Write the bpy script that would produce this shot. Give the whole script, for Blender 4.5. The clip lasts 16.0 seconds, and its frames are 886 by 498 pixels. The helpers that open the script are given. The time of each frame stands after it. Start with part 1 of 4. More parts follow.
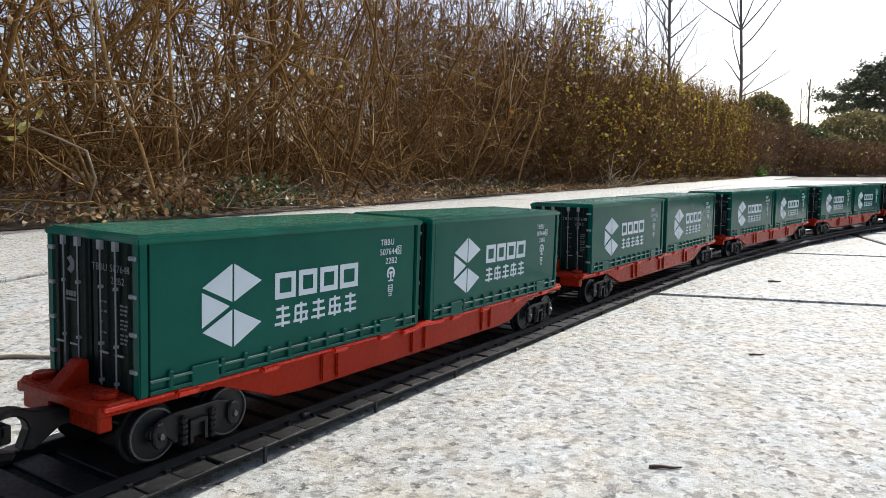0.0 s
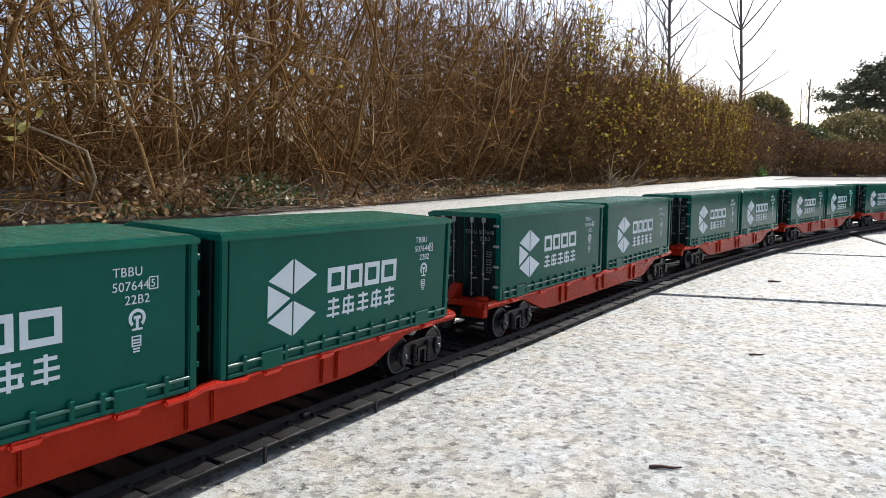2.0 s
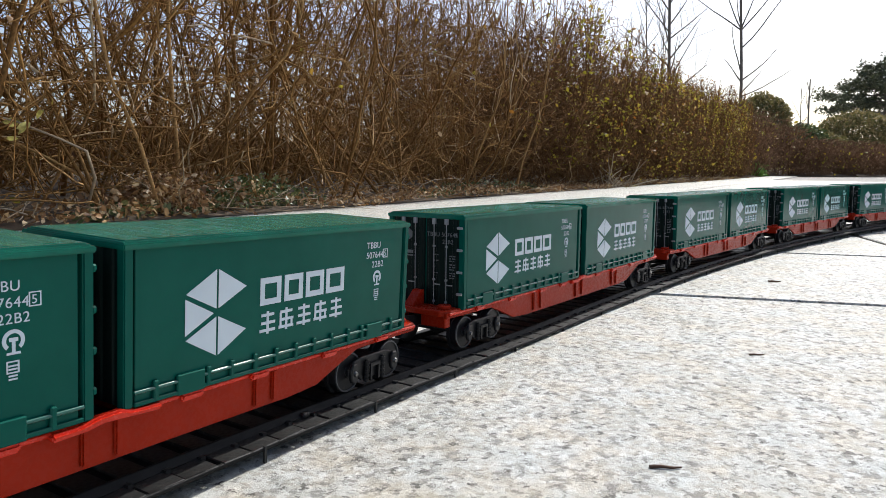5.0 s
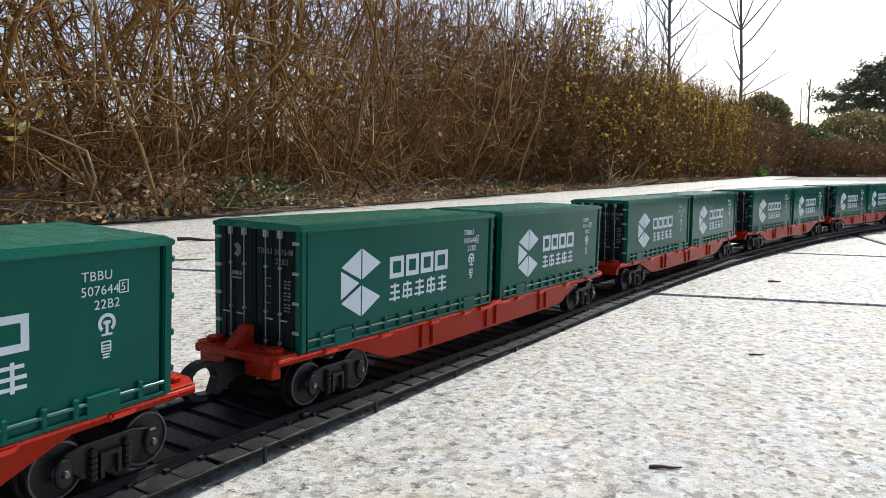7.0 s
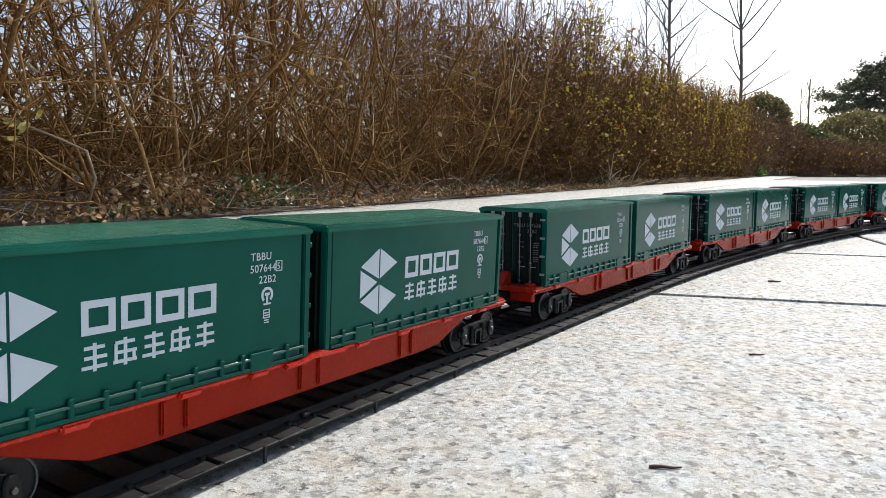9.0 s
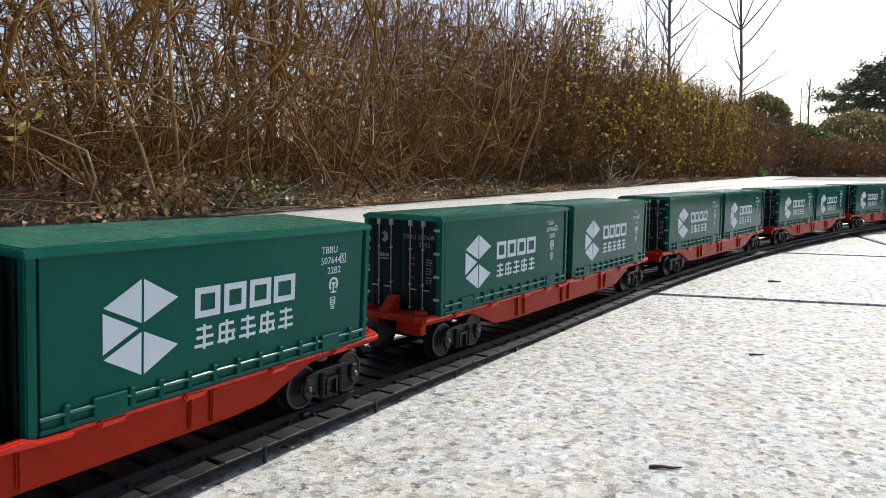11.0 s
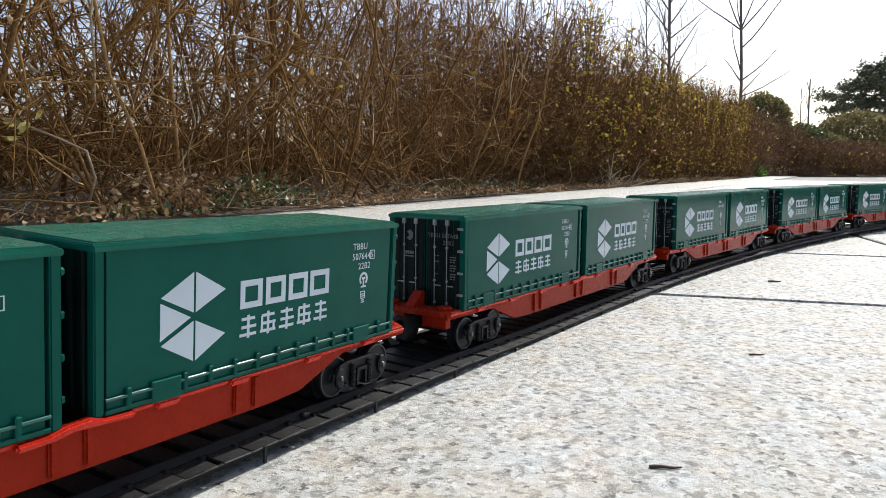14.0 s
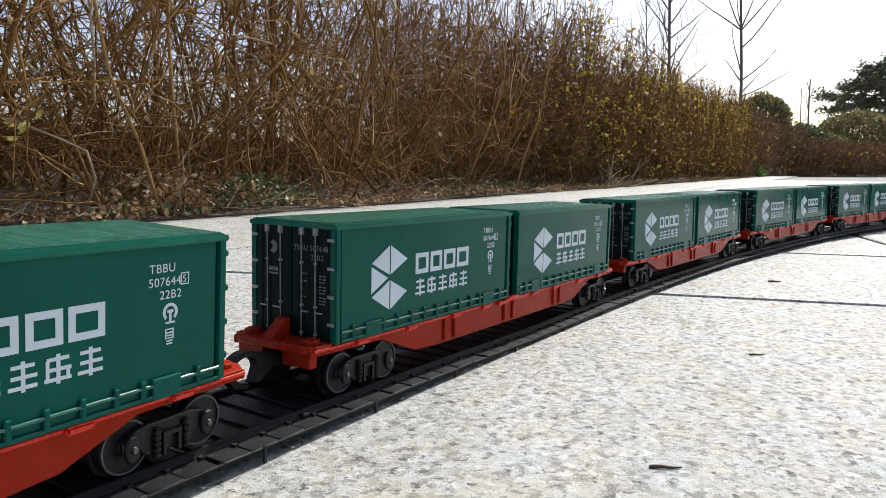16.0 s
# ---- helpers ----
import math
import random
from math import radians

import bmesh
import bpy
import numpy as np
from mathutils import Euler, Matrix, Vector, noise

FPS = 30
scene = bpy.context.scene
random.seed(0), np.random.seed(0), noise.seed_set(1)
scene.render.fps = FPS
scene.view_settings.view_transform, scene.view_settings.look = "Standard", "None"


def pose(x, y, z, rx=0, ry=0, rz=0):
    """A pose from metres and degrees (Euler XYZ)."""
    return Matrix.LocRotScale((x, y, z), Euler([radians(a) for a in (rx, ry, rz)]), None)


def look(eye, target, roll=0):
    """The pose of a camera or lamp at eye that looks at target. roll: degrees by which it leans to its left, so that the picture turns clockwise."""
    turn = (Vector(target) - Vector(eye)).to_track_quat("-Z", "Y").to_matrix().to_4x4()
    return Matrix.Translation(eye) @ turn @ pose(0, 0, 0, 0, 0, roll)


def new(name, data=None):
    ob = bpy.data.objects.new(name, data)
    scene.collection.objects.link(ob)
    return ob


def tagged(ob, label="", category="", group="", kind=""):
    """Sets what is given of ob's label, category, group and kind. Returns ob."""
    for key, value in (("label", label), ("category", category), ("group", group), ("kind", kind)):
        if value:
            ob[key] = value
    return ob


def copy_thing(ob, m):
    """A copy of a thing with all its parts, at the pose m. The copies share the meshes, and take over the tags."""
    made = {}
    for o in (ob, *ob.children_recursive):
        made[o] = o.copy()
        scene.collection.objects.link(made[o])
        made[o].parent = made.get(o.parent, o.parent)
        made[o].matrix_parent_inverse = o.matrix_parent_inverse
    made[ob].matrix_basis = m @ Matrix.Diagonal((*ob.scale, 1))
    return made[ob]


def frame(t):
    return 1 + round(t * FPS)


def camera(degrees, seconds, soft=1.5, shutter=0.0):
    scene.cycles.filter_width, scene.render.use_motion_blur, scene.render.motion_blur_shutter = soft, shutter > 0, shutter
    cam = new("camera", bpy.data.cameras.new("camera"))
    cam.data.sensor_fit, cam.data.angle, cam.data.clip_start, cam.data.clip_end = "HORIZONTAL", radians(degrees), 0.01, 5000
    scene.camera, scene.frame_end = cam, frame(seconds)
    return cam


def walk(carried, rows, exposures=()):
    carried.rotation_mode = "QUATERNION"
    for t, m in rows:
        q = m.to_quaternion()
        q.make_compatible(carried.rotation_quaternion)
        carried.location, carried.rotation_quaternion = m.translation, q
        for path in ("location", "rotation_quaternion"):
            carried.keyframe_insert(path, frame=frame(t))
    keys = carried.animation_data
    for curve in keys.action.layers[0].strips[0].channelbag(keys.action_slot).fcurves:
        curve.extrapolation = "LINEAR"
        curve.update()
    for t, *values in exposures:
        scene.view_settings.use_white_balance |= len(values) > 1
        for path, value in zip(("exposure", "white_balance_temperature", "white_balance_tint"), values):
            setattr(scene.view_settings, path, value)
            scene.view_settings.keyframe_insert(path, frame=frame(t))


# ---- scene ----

MM = 0.001

# ---- camera ----
cam = camera(62.75, 16.0, soft=0.8)
EYE = (0.0, 0.0, 0.0844)
PITCH = radians(-6.526)
CAM = look(EYE, (0.0, math.cos(PITCH), 0.0844 + math.sin(PITCH)), 0.755)
walk(cam, [(0.0, CAM), (16.0, CAM)], exposures=[(0.0, 0.15), (16.0, 0.15)])

# ---- light ----
SUN_AZ, SUN_EL = radians(56.3), radians(48.0)
to_sun = Vector((math.cos(SUN_AZ) * math.cos(SUN_EL), math.sin(SUN_AZ) * math.cos(SUN_EL), math.sin(SUN_EL)))
world = bpy.data.worlds.new("sky")
scene.world = world
world.use_nodes = True
wn = world.node_tree
sky = wn.nodes.new("ShaderNodeTexSky")
sky.sky_type = 'NISHITA'
sky.sun_disc = False
sky.sun_elevation = SUN_EL
sky.sun_rotation = radians(90.0) - SUN_AZ
sky.air_density, sky.dust_density, sky.ozone_density = 0.8, 3.0, 0.8
wn.links.new(sky.outputs[0], wn.nodes["Background"].inputs[0])
wn.nodes["Background"].inputs[1].default_value = 0.15
sun = bpy.data.lights.new("sun", 'SUN')
sun.energy, sun.angle, sun.color = 3.8, radians(0.55), (0.985, 0.99, 0.955)
sun_ob = new("sun", sun)
sun_ob.matrix_world = look(to_sun * 30, (0, 0, 0))


# ---- materials ----
def mat(name, base, rough=0.5, metal=0.0, spec=0.5):
    m = bpy.data.materials.new(name)
    m.use_nodes = True
    b = m.node_tree.nodes["Principled BSDF"]
    b.inputs["Base Color"].default_value = (*base, 1)
    b.inputs["Roughness"].default_value = rough
    b.inputs["Metallic"].default_value = metal
    b.inputs["Specular IOR Level"].default_value = spec
    return m, m.node_tree.nodes, m.node_tree.links, b


def noise_tex(n, l, scale, detail=4.0, rough=0.55, coord=None):
    t = n.new("ShaderNodeTexNoise")
    t.inputs["Scale"].default_value = scale
    t.inputs["Detail"].default_value = detail
    t.inputs["Roughness"].default_value = rough
    if coord:
        l.new(coord, t.inputs["Vector"])
    return t


def ramp(n, l, source, stops):
    r = n.new("ShaderNodeValToRGB")
    e = r.color_ramp.elements
    while len(e) < len(stops):
        e.new(0.5)
    for k, (p, c) in zip(e, stops):
        k.position, k.color = p, (*c, 1)
    l.new(source, r.inputs[0])
    return r


def mix(n, l, a, b, fac, how='MIX'):
    x = n.new("ShaderNodeMix")
    x.data_type, x.blend_type = 'RGBA', how
    for v, i in ((fac, 0), (a, 6), (b, 7)):
        if isinstance(v, (int, float)):
            x.inputs[i].default_value = v
        elif isinstance(v, tuple):
            x.inputs[i].default_value = (*v, 1)
        else:
            l.new(v, x.inputs[i])
    return x.outputs[2]


def bump(n, l, b, height, strength, dist):
    k = n.new("ShaderNodeBump")
    k.inputs["Strength"].default_value, k.inputs["Distance"].default_value = strength, dist
    l.new(height, k.inputs["Height"])
    l.new(k.outputs[0], b.inputs["Normal"])


def plastic(name, base, rough, scuff=0.25, spec=0.5):
    """Moulded toy plastic: fine grain, faint scuffs and dust."""
    m, n, l, b = mat(name, base, rough, 0.0, spec)
    co = n.new("ShaderNodeTexCoord").outputs["Object"]
    a = noise_tex(n, l, 45, 5, 0.6, co)
    f = noise_tex(n, l, 900, 3, 0.6, co)
    dark = tuple(c * (1 - scuff) for c in base)
    lite = tuple(min(1, c * (1 + scuff) + 0.004) for c in base)
    r = ramp(n, l, a.outputs[0], [(0.3, dark), (0.7, lite)])
    l.new(r.outputs[0], b.inputs["Base Color"])
    rr = n.new("ShaderNodeMapRange")
    rr.inputs[1].default_value, rr.inputs[2].default_value = 0.3, 0.7
    rr.inputs[3].default_value, rr.inputs[4].default_value = rough * 0.75, rough * 1.35
    l.new(f.outputs[0], rr.inputs[0])
    l.new(rr.outputs[0], b.inputs["Roughness"])
    bump(n, l, b, f.outputs[0], 0.12, 0.00008)
    return m


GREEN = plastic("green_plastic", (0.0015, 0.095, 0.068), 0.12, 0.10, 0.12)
GREEN_GLOSS = plastic("rubbed_green_plastic", (0.002, 0.100, 0.072), 0.16, 0.15, 0.8)
# Lighter copy of the red, with the light on flange and lugs painted in.
RED_LIT = plastic("lit_red_plastic", (0.70, 0.028, 0.009), 0.24, 0.12, 0.4)
# Sunlit copy of the green: the light on the roof is in its colour.
GREEN_ROOF_LIT = plastic("sunlit_green_plastic", (0.002, 0.135, 0.088), 0.10, 0.2, 0.24)
# Shade of the container ends is put into this darker copy of the green.
GREEN_SHADED = plastic("shaded_green_plastic", (0.003, 0.012, 0.010), 0.45, 0.15, 0.10)
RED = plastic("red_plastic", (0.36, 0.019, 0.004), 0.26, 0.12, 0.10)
BLACK = plastic("black_plastic", (0.008, 0.008, 0.009), 0.40, 0.3, 0.28)
TRACK = plastic("black_track_plastic", (0.013, 0.0128, 0.0124), 0.44, 0.5, 0.34)
PRINT = plastic("silver_print", (0.64, 0.73, 0.78), 0.45, 0.05)
# Silvers of the door end, dimmed to carry its shade in the colour.
CHROME = plastic("shaded_silver_paint", (0.30, 0.31, 0.31), 0.35, 0.2)
PRINT_SHADED = plastic("shaded_silver_print", (0.17, 0.185, 0.19), 0.5, 0.3)
RAIL = plastic("dark_rail_plastic", (0.010, 0.010, 0.010), 0.55, 0.4, 0.10)
RIM = plastic("worn_black_plastic", (0.085, 0.085, 0.086), 0.45, 0.3, 0.4)


def wavy(m, scale, strength, dist):
    """Slight unevenness of a moulded panel, over its fine grain."""
    n, l = m.node_tree.nodes, m.node_tree.links
    co = n.new("ShaderNodeTexCoord").outputs["Object"]
    k = n.new("ShaderNodeBump")
    k.inputs["Strength"].default_value, k.inputs["Distance"].default_value = strength, dist
    l.new(noise_tex(n, l, scale, 3, 0.6, co).outputs[0], k.inputs["Height"])
    fine = n["Principled BSDF"].inputs["Normal"].links[0].from_node
    l.new(k.outputs[0], fine.inputs["Normal"])


wavy(GREEN_ROOF_LIT, 70, 0.5, 0.0010)
wavy(GREEN, 40, 0.25, 0.0006)


def dusty(m, colour, scale, lo, hi):
    """Pale dust caught on a plastic."""
    n, l = m.node_tree.nodes, m.node_tree.links
    b = n["Principled BSDF"]
    src = b.inputs["Base Color"].links[0].from_socket
    co = n.new("ShaderNodeTexCoord").outputs["Object"]
    f = ramp(n, l, noise_tex(n, l, scale, 6, 0.75, co).outputs[0], [(lo, (0, 0, 0)), (hi, (1, 1, 1))])
    l.new(mix(n, l, src, colour, f.outputs[0]), b.inputs["Base Color"])


dusty(TRACK, (0.13, 0.12, 0.105), 420, 0.58, 0.84)
dusty(BLACK, (0.10, 0.095, 0.085), 300, 0.58, 0.85)
STEEL = mat("axle_steel", (0.16, 0.16, 0.16), 0.35, 1.0)[0]


def granite(name):
    m, n, l, b = mat(name, (0.6, 0.58, 0.54), 0.55)
    co = n.new("ShaderNodeTexCoord").outputs["Object"]
    rnd = n.new("ShaderNodeObjectInfo").outputs["Random"]
    warp = noise_tex(n, l, 480, 6, 0.8, co)
    at = mix(n, l, co, warp.outputs[1], 0.009)
    v = n.new("ShaderNodeTexVoronoi")
    v.inputs["Scale"].default_value = 470
    l.new(at, v.inputs["Vector"])
    grain = ramp(n, l, v.outputs["Color"], [(0.0, (0.11, 0.105, 0.095)), (0.14, (0.29, 0.283, 0.266)), (0.29, (0.47, 0.45, 0.405)), (0.43, (0.60, 0.602, 0.58)), (0.74, (0.70, 0.706, 0.69))])
    grain.color_ramp.interpolation = 'CONSTANT'
    w = n.new("ShaderNodeTexVoronoi")
    w.inputs["Scale"].default_value = 1100
    l.new(at, w.inputs["Vector"])
    chips = ramp(n, l, w.outputs["Color"], [(0.10, (0.45, 0.45, 0.44)), (0.32, (0.90, 0.90, 0.90)), (0.8, (1.0, 1.0, 1.0))])
    c = mix(n, l, grain.outputs[0], chips.outputs[0], 0.8, 'MULTIPLY')
    fl = noise_tex(n, l, 230, 6, 0.8, co)
    fleck = ramp(n, l, fl.outputs[0], [(0.385, (1, 1, 1)), (0.40, (0, 0, 0))])
    c = mix(n, l, c, (0.092, 0.082, 0.068), fleck.outputs[0])
    hue = ramp(n, l, noise_tex(n, l, 45, 4, 0.65, co).outputs[0], [(0.38, (1.0, 0.93, 0.83)), (0.50, (1, 1, 0.99)), (0.64, (0.92, 0.97, 1.0))])
    c = mix(n, l, c, hue.outputs[0], 0.8, 'MULTIPLY')
    st = noise_tex(n, l, 14, 5, 0.6, co)
    stain = ramp(n, l, st.outputs[0], [(0.35, (0.87, 0.86, 0.82)), (0.60, (1.0, 1.0, 1.0))])
    c = mix(n, l, c, stain.outputs[0], 0.8, 'MULTIPLY')
    tone = ramp(n, l, rnd, [(0.0, (0.94, 0.93, 0.91)), (1.0, (1.0, 1.0, 1.0))])
    c = mix(n, l, c, tone.outputs[0], 1.0, 'MULTIPLY')
    l.new(c, b.inputs["Base Color"])
    rel = noise_tex(n, l, 170, 7, 0.78, co)
    bump(n, l, b, rel.outputs[0], 0.55, 0.003)
    return m


GRANITE = granite("flamed_granite")


def earth(name, lo, hi, s1, s2):
    m, n, l, b = mat(name, hi, 0.95)
    co = n.new("ShaderNodeTexCoord").outputs["Object"]
    a = noise_tex(n, l, s1, 6, 0.7, co)
    r = ramp(n, l, a.outputs[0], [(0.3, lo), (0.7, hi)])
    g = noise_tex(n, l, s2, 4, 0.6, co)
    c = mix(n, l, r.outputs[0], ramp(n, l, g.outputs[0], [(0.3, (0.6, 0.6, 0.6)), (0.7, (1.2, 1.15, 1.1))]).outputs[0], 1.0, 'MULTIPLY')
    l.new(c, b.inputs["Base Color"])
    bump(n, l, b, g.outputs[0], 0.8, 0.01)
    return m


SOIL = earth("dark_soil", (0.05, 0.036, 0.024), (0.13, 0.095, 0.062), 9, 70)
GROUND = earth("dusty_ground", (0.34, 0.33, 0.305), (0.46, 0.45, 0.43), 2, 60)


def island(name, stops, rough=0.8, grain=220, trans=0.0, spec=0.5):
    """Bark and leaves: the tone changes from piece to piece, with a fine grain on each."""
    m, n, l, b = mat(name, stops[0][1], rough, 0.0, spec)
    g = n.new("ShaderNodeNewGeometry")
    r = ramp(n, l, g.outputs["Random Per Island"], stops)
    co = n.new("ShaderNodeTexCoord").outputs["Object"]
    a = noise_tex(n, l, grain, 3, 0.6, co)
    c = mix(n, l, r.outputs[0], ramp(n, l, a.outputs[0], [(0.3, (0.65, 0.63, 0.6)), (0.7, (1.2, 1.2, 1.2))]).outputs[0], 1.0, 'MULTIPLY')
    l.new(c, b.inputs["Base Color"])
    if trans:
        t = n.new("ShaderNodeBsdfTranslucent")
        l.new(c, t.inputs[0])
        x = n.new("ShaderNodeMixShader")
        x.inputs[0].default_value = trans
        l.new(b.outputs[0], x.inputs[1])
        l.new(t.outputs[0], x.inputs[2])
        l.new(x.outputs[0], n["Material Output"].inputs[0])
    return m


BARK = island("brown_bark", [(0.0, (0.175, 0.090, 0.030)), (0.5, (0.27, 0.152, 0.056)), (1.0, (0.39, 0.24, 0.105))], 0.9, spec=0.12)
TWIG = island("dry_twig", [(0.0, (0.18, 0.088, 0.026)), (0.6, (0.29, 0.158, 0.052)), (0.92, (0.46, 0.29, 0.12)), (1.0, (0.68, 0.56, 0.38))], 0.9, spec=0.12)
RUST_TWIG = island("rust_twig", [(0.0, (0.115, 0.058, 0.024)), (0.6, (0.185, 0.098, 0.042)), (0.95, (0.27, 0.155, 0.070)), (1.0, (0.45, 0.32, 0.18))], 0.9, spec=0.08)
FAR_TWIG = island("far_twig", [(0.0, (0.16, 0.092, 0.052)), (1.0, (0.26, 0.160, 0.096))], 0.95, 40, spec=0.05)
# Grey bark, with a little distance haze lightening its colour.
TREE_BARK = island("hazed_grey_bark", [(0.0, (0.13, 0.112, 0.098)), (1.0, (0.20, 0.18, 0.16))], 0.9, 30, spec=0.1)
LEAF_YELLOW = island("yellow_green_leaf", [(0.0, (0.24, 0.22, 0.02)), (0.5, (0.40, 0.34, 0.03)), (0.8, (0.62, 0.52, 0.06)), (1.0, (0.50, 0.18, 0.03))], 0.45, 200, 0.5)
LEAF_PALE = island("pale_yellow_leaf", [(0.0, (0.62, 0.55, 0.14)), (1.0, (0.76, 0.70, 0.26))], 0.45, 200, 0.5)
LEAF_RUST = island("rust_leaf", [(0.0, (0.16, 0.075, 0.022)), (0.5, (0.30, 0.155, 0.040)), (0.85, (0.46, 0.27, 0.070)), (1.0, (0.52, 0.20, 0.030))], 0.6, 200, 0.45)
LEAF_BROWN = island("dead_leaf", [(0.0, (0.16, 0.075, 0.03)), (0.4, (0.32, 0.175, 0.07)), (0.8, (0.52, 0.35, 0.17)), (1.0, (0.66, 0.54, 0.36))], 0.6, 150, 0.25)
LEAF_IVY = island("dark_green_leaf", [(0.0, (0.055, 0.090, 0.028)), (0.6, (0.12, 0.155, 0.055)), (1.0, (0.28, 0.29, 0.12))], 0.45, 200, 0.2)
LEAF_BUSH = island("evergreen_leaf", [(0.0, (0.13, 0.13, 0.045)), (0.7, (0.26, 0.22, 0.085)), (1.0, (0.42, 0.31, 0.14))], 0.55, 60, 0.35)
NEEDLE = island("cedar_needle", [(0.0, (0.06, 0.078, 0.042)), (0.7, (0.11, 0.125, 0.065)), (1.0, (0.20, 0.20, 0.11))], 0.6, 60, 0.1)
GRASS = island("fresh_grass", [(0.0, (0.09, 0.20, 0.03)), (1.0, (0.20, 0.36, 0.06))], 0.6, 80, 0.3)


# ---- mesh helpers ----
def bm_box(bm, x0, x1, y0, y1, z0, z1):
    """A box in millimetres."""
    v = [bm.verts.new((x * MM, y * MM, z * MM)) for x in (x0, x1) for y in (y0, y1) for z in (z0, z1)]
    for f in ((0, 1, 3, 2), (4, 6, 7, 5), (0, 4, 5, 1), (2, 3, 7, 6), (0, 2, 6, 4), (1, 5, 7, 3)):
        bm.faces.new([v[i] for i in f])
    return v


def bm_prism(bm, pts, axis, a, b):
    """A polygon in two axes (millimetres), drawn out along the third from a to b."""
    def at(p, q, w):
        return {'y': (p, w, q), 'x': (w, p, q), 'z': (p, q, w)}[axis]
    lo = [bm.verts.new([c * MM for c in at(p, q, a)]) for p, q in pts]
    hi = [bm.verts.new([c * MM for c in at(p, q, b)]) for p, q in pts]
    n = len(pts)
    bm.faces.new(lo)
    bm.faces.new(hi[::-1])
    for i in range(n):
        bm.faces.new((lo[i], hi[i], hi[(i + 1) % n], lo[(i + 1) % n]))


def bm_round(bm, axis, c, r0, r1, a, b, seg=20):
    """A round bar or cone along an axis, in millimetres; c: its centre in the other two."""
    def at(p, q, w):
        return {'y': (p, w, q), 'x': (w, p, q), 'z': (p, q, w)}[axis]
    rings = []
    for r, w in ((r0, a), (r1, b)):
        rings.append([bm.verts.new([k * MM for k in at(c[0] + r * math.cos(2 * math.pi * i / seg), c[1] + r * math.sin(2 * math.pi * i / seg), w)]) for i in range(seg)])
    bm.faces.new(rings[0][::-1])
    bm.faces.new(rings[1])
    for i in range(seg):
        j = (i + 1) % seg
        bm.faces.new((rings[0][i], rings[0][j], rings[1][j], rings[1][i]))


def bevel(bm, size, seg=2):
    bmesh.ops.recalc_face_normals(bm, faces=bm.faces)
    bmesh.ops.bevel(bm, geom=[e for e in bm.edges if e.is_manifold and e.calc_face_angle(0) > 0.5], offset=size * MM, segments=seg, affect='EDGES', clamp_overlap=True)


def mesh_of(name, bm, material, smooth=False):
    bmesh.ops.recalc_face_normals(bm, faces=bm.faces)
    me = bpy.data.meshes.new(name)
    bm.to_mesh(me)
    bm.free()
    me.materials.append(material)
    if smooth:
        me.shade_smooth()
        me.set_sharp_from_angle(angle=radians(40))
    return me


def part(name, bm, material, parent, label="", smooth=False):
    ob = new(name, mesh_of(name, bm, material, smooth))
    ob.parent = parent
    return tagged(ob, label)


def piece(name, me, parent, m=None):
    ob = new(name, me)
    ob.parent = parent
    if m is not None:
        ob.matrix_basis = m
    return ob


def big_mesh(name, verts, faces, material, smooth=False):
    """A mesh from arrays whose faces all have the same number of corners."""
    verts, faces = np.asarray(verts, np.float32), np.asarray(faces, np.int32)
    me = bpy.data.meshes.new(name)
    k = faces.shape[1]
    me.vertices.add(len(verts))
    me.vertices.foreach_set("co", verts.ravel())
    me.loops.add(faces.size)
    me.loops.foreach_set("vertex_index", faces.ravel())
    me.polygons.add(len(faces))
    me.polygons.foreach_set("loop_start", np.arange(0, faces.size, k, dtype=np.int32))
    me.polygons.foreach_set("loop_total", np.full(len(faces), k, np.int32))
    me.update(calc_edges=True)
    me.validate()
    me.materials.append(material)
    if smooth:
        me.shade_smooth()
    return me


# ---- the line of the track ----
KNOT = np.array([-0.2, 0.1333, 0.4667, 0.8, 1.1333, 1.4667, 2.0])
BEND = np.array([-0.5186, -0.1074, -0.345, -0.1923, -0.4941, -0.4939, -0.4938])
RISE = np.array([0.0058, -0.0005, 0.0006, 0.0022, 0.0037, 0.0040, 0.0040])
CANT = np.array([0.0535, -0.0035, -0.0179, -0.0113, -0.0085, -0.0034, -0.0017])
STEP = 0.01
ARC = np.arange(-4.2, 5.9, STEP)
ZERO = int(np.argmin(abs(ARC)))
_k = np.interp(ARC, KNOT, BEND)
TURN = np.concatenate([[0], np.cumsum((_k[1:] + _k[:-1]) / 2 * STEP)])
TURN += radians(57.499) - TURN[ZERO]
_c, _s = np.cos(TURN), np.sin(TURN)
LX = np.concatenate([[0], np.cumsum((_c[1:] + _c[:-1]) / 2 * STEP)])
LY = np.concatenate([[0], np.cumsum((_s[1:] + _s[:-1]) / 2 * STEP)])
LX += -0.04833 - LX[ZERO]
LY += 0.24992 - LY[ZERO]


def line(s):
    """Place, heading, height and cant of the track's middle at the arc length s."""
    return (np.interp(s, ARC, LX), np.interp(s, ARC, LY), np.interp(s, ARC, TURN), np.interp(s, KNOT, RISE), np.interp(s, KNOT, CANT))


def track_pose(s):
    x, y, a, z, c = line(s)
    return Matrix.Translation((x, y, z)) @ Matrix.Rotation(a, 4, 'Z') @ Matrix.Rotation(c, 4, 'X')


# ---- ground and paving ----
HEDGE_P, HEDGE_A = Vector((-0.535, 0.873)), radians(61.6)
HD = Vector((math.cos(HEDGE_A), math.sin(HEDGE_A)))      # along the hedge
HN = Vector((HD.y, -HD.x))                               # from the hedge to the paving


BEND_AT, FAR_A = 11.0, radians(36.0)


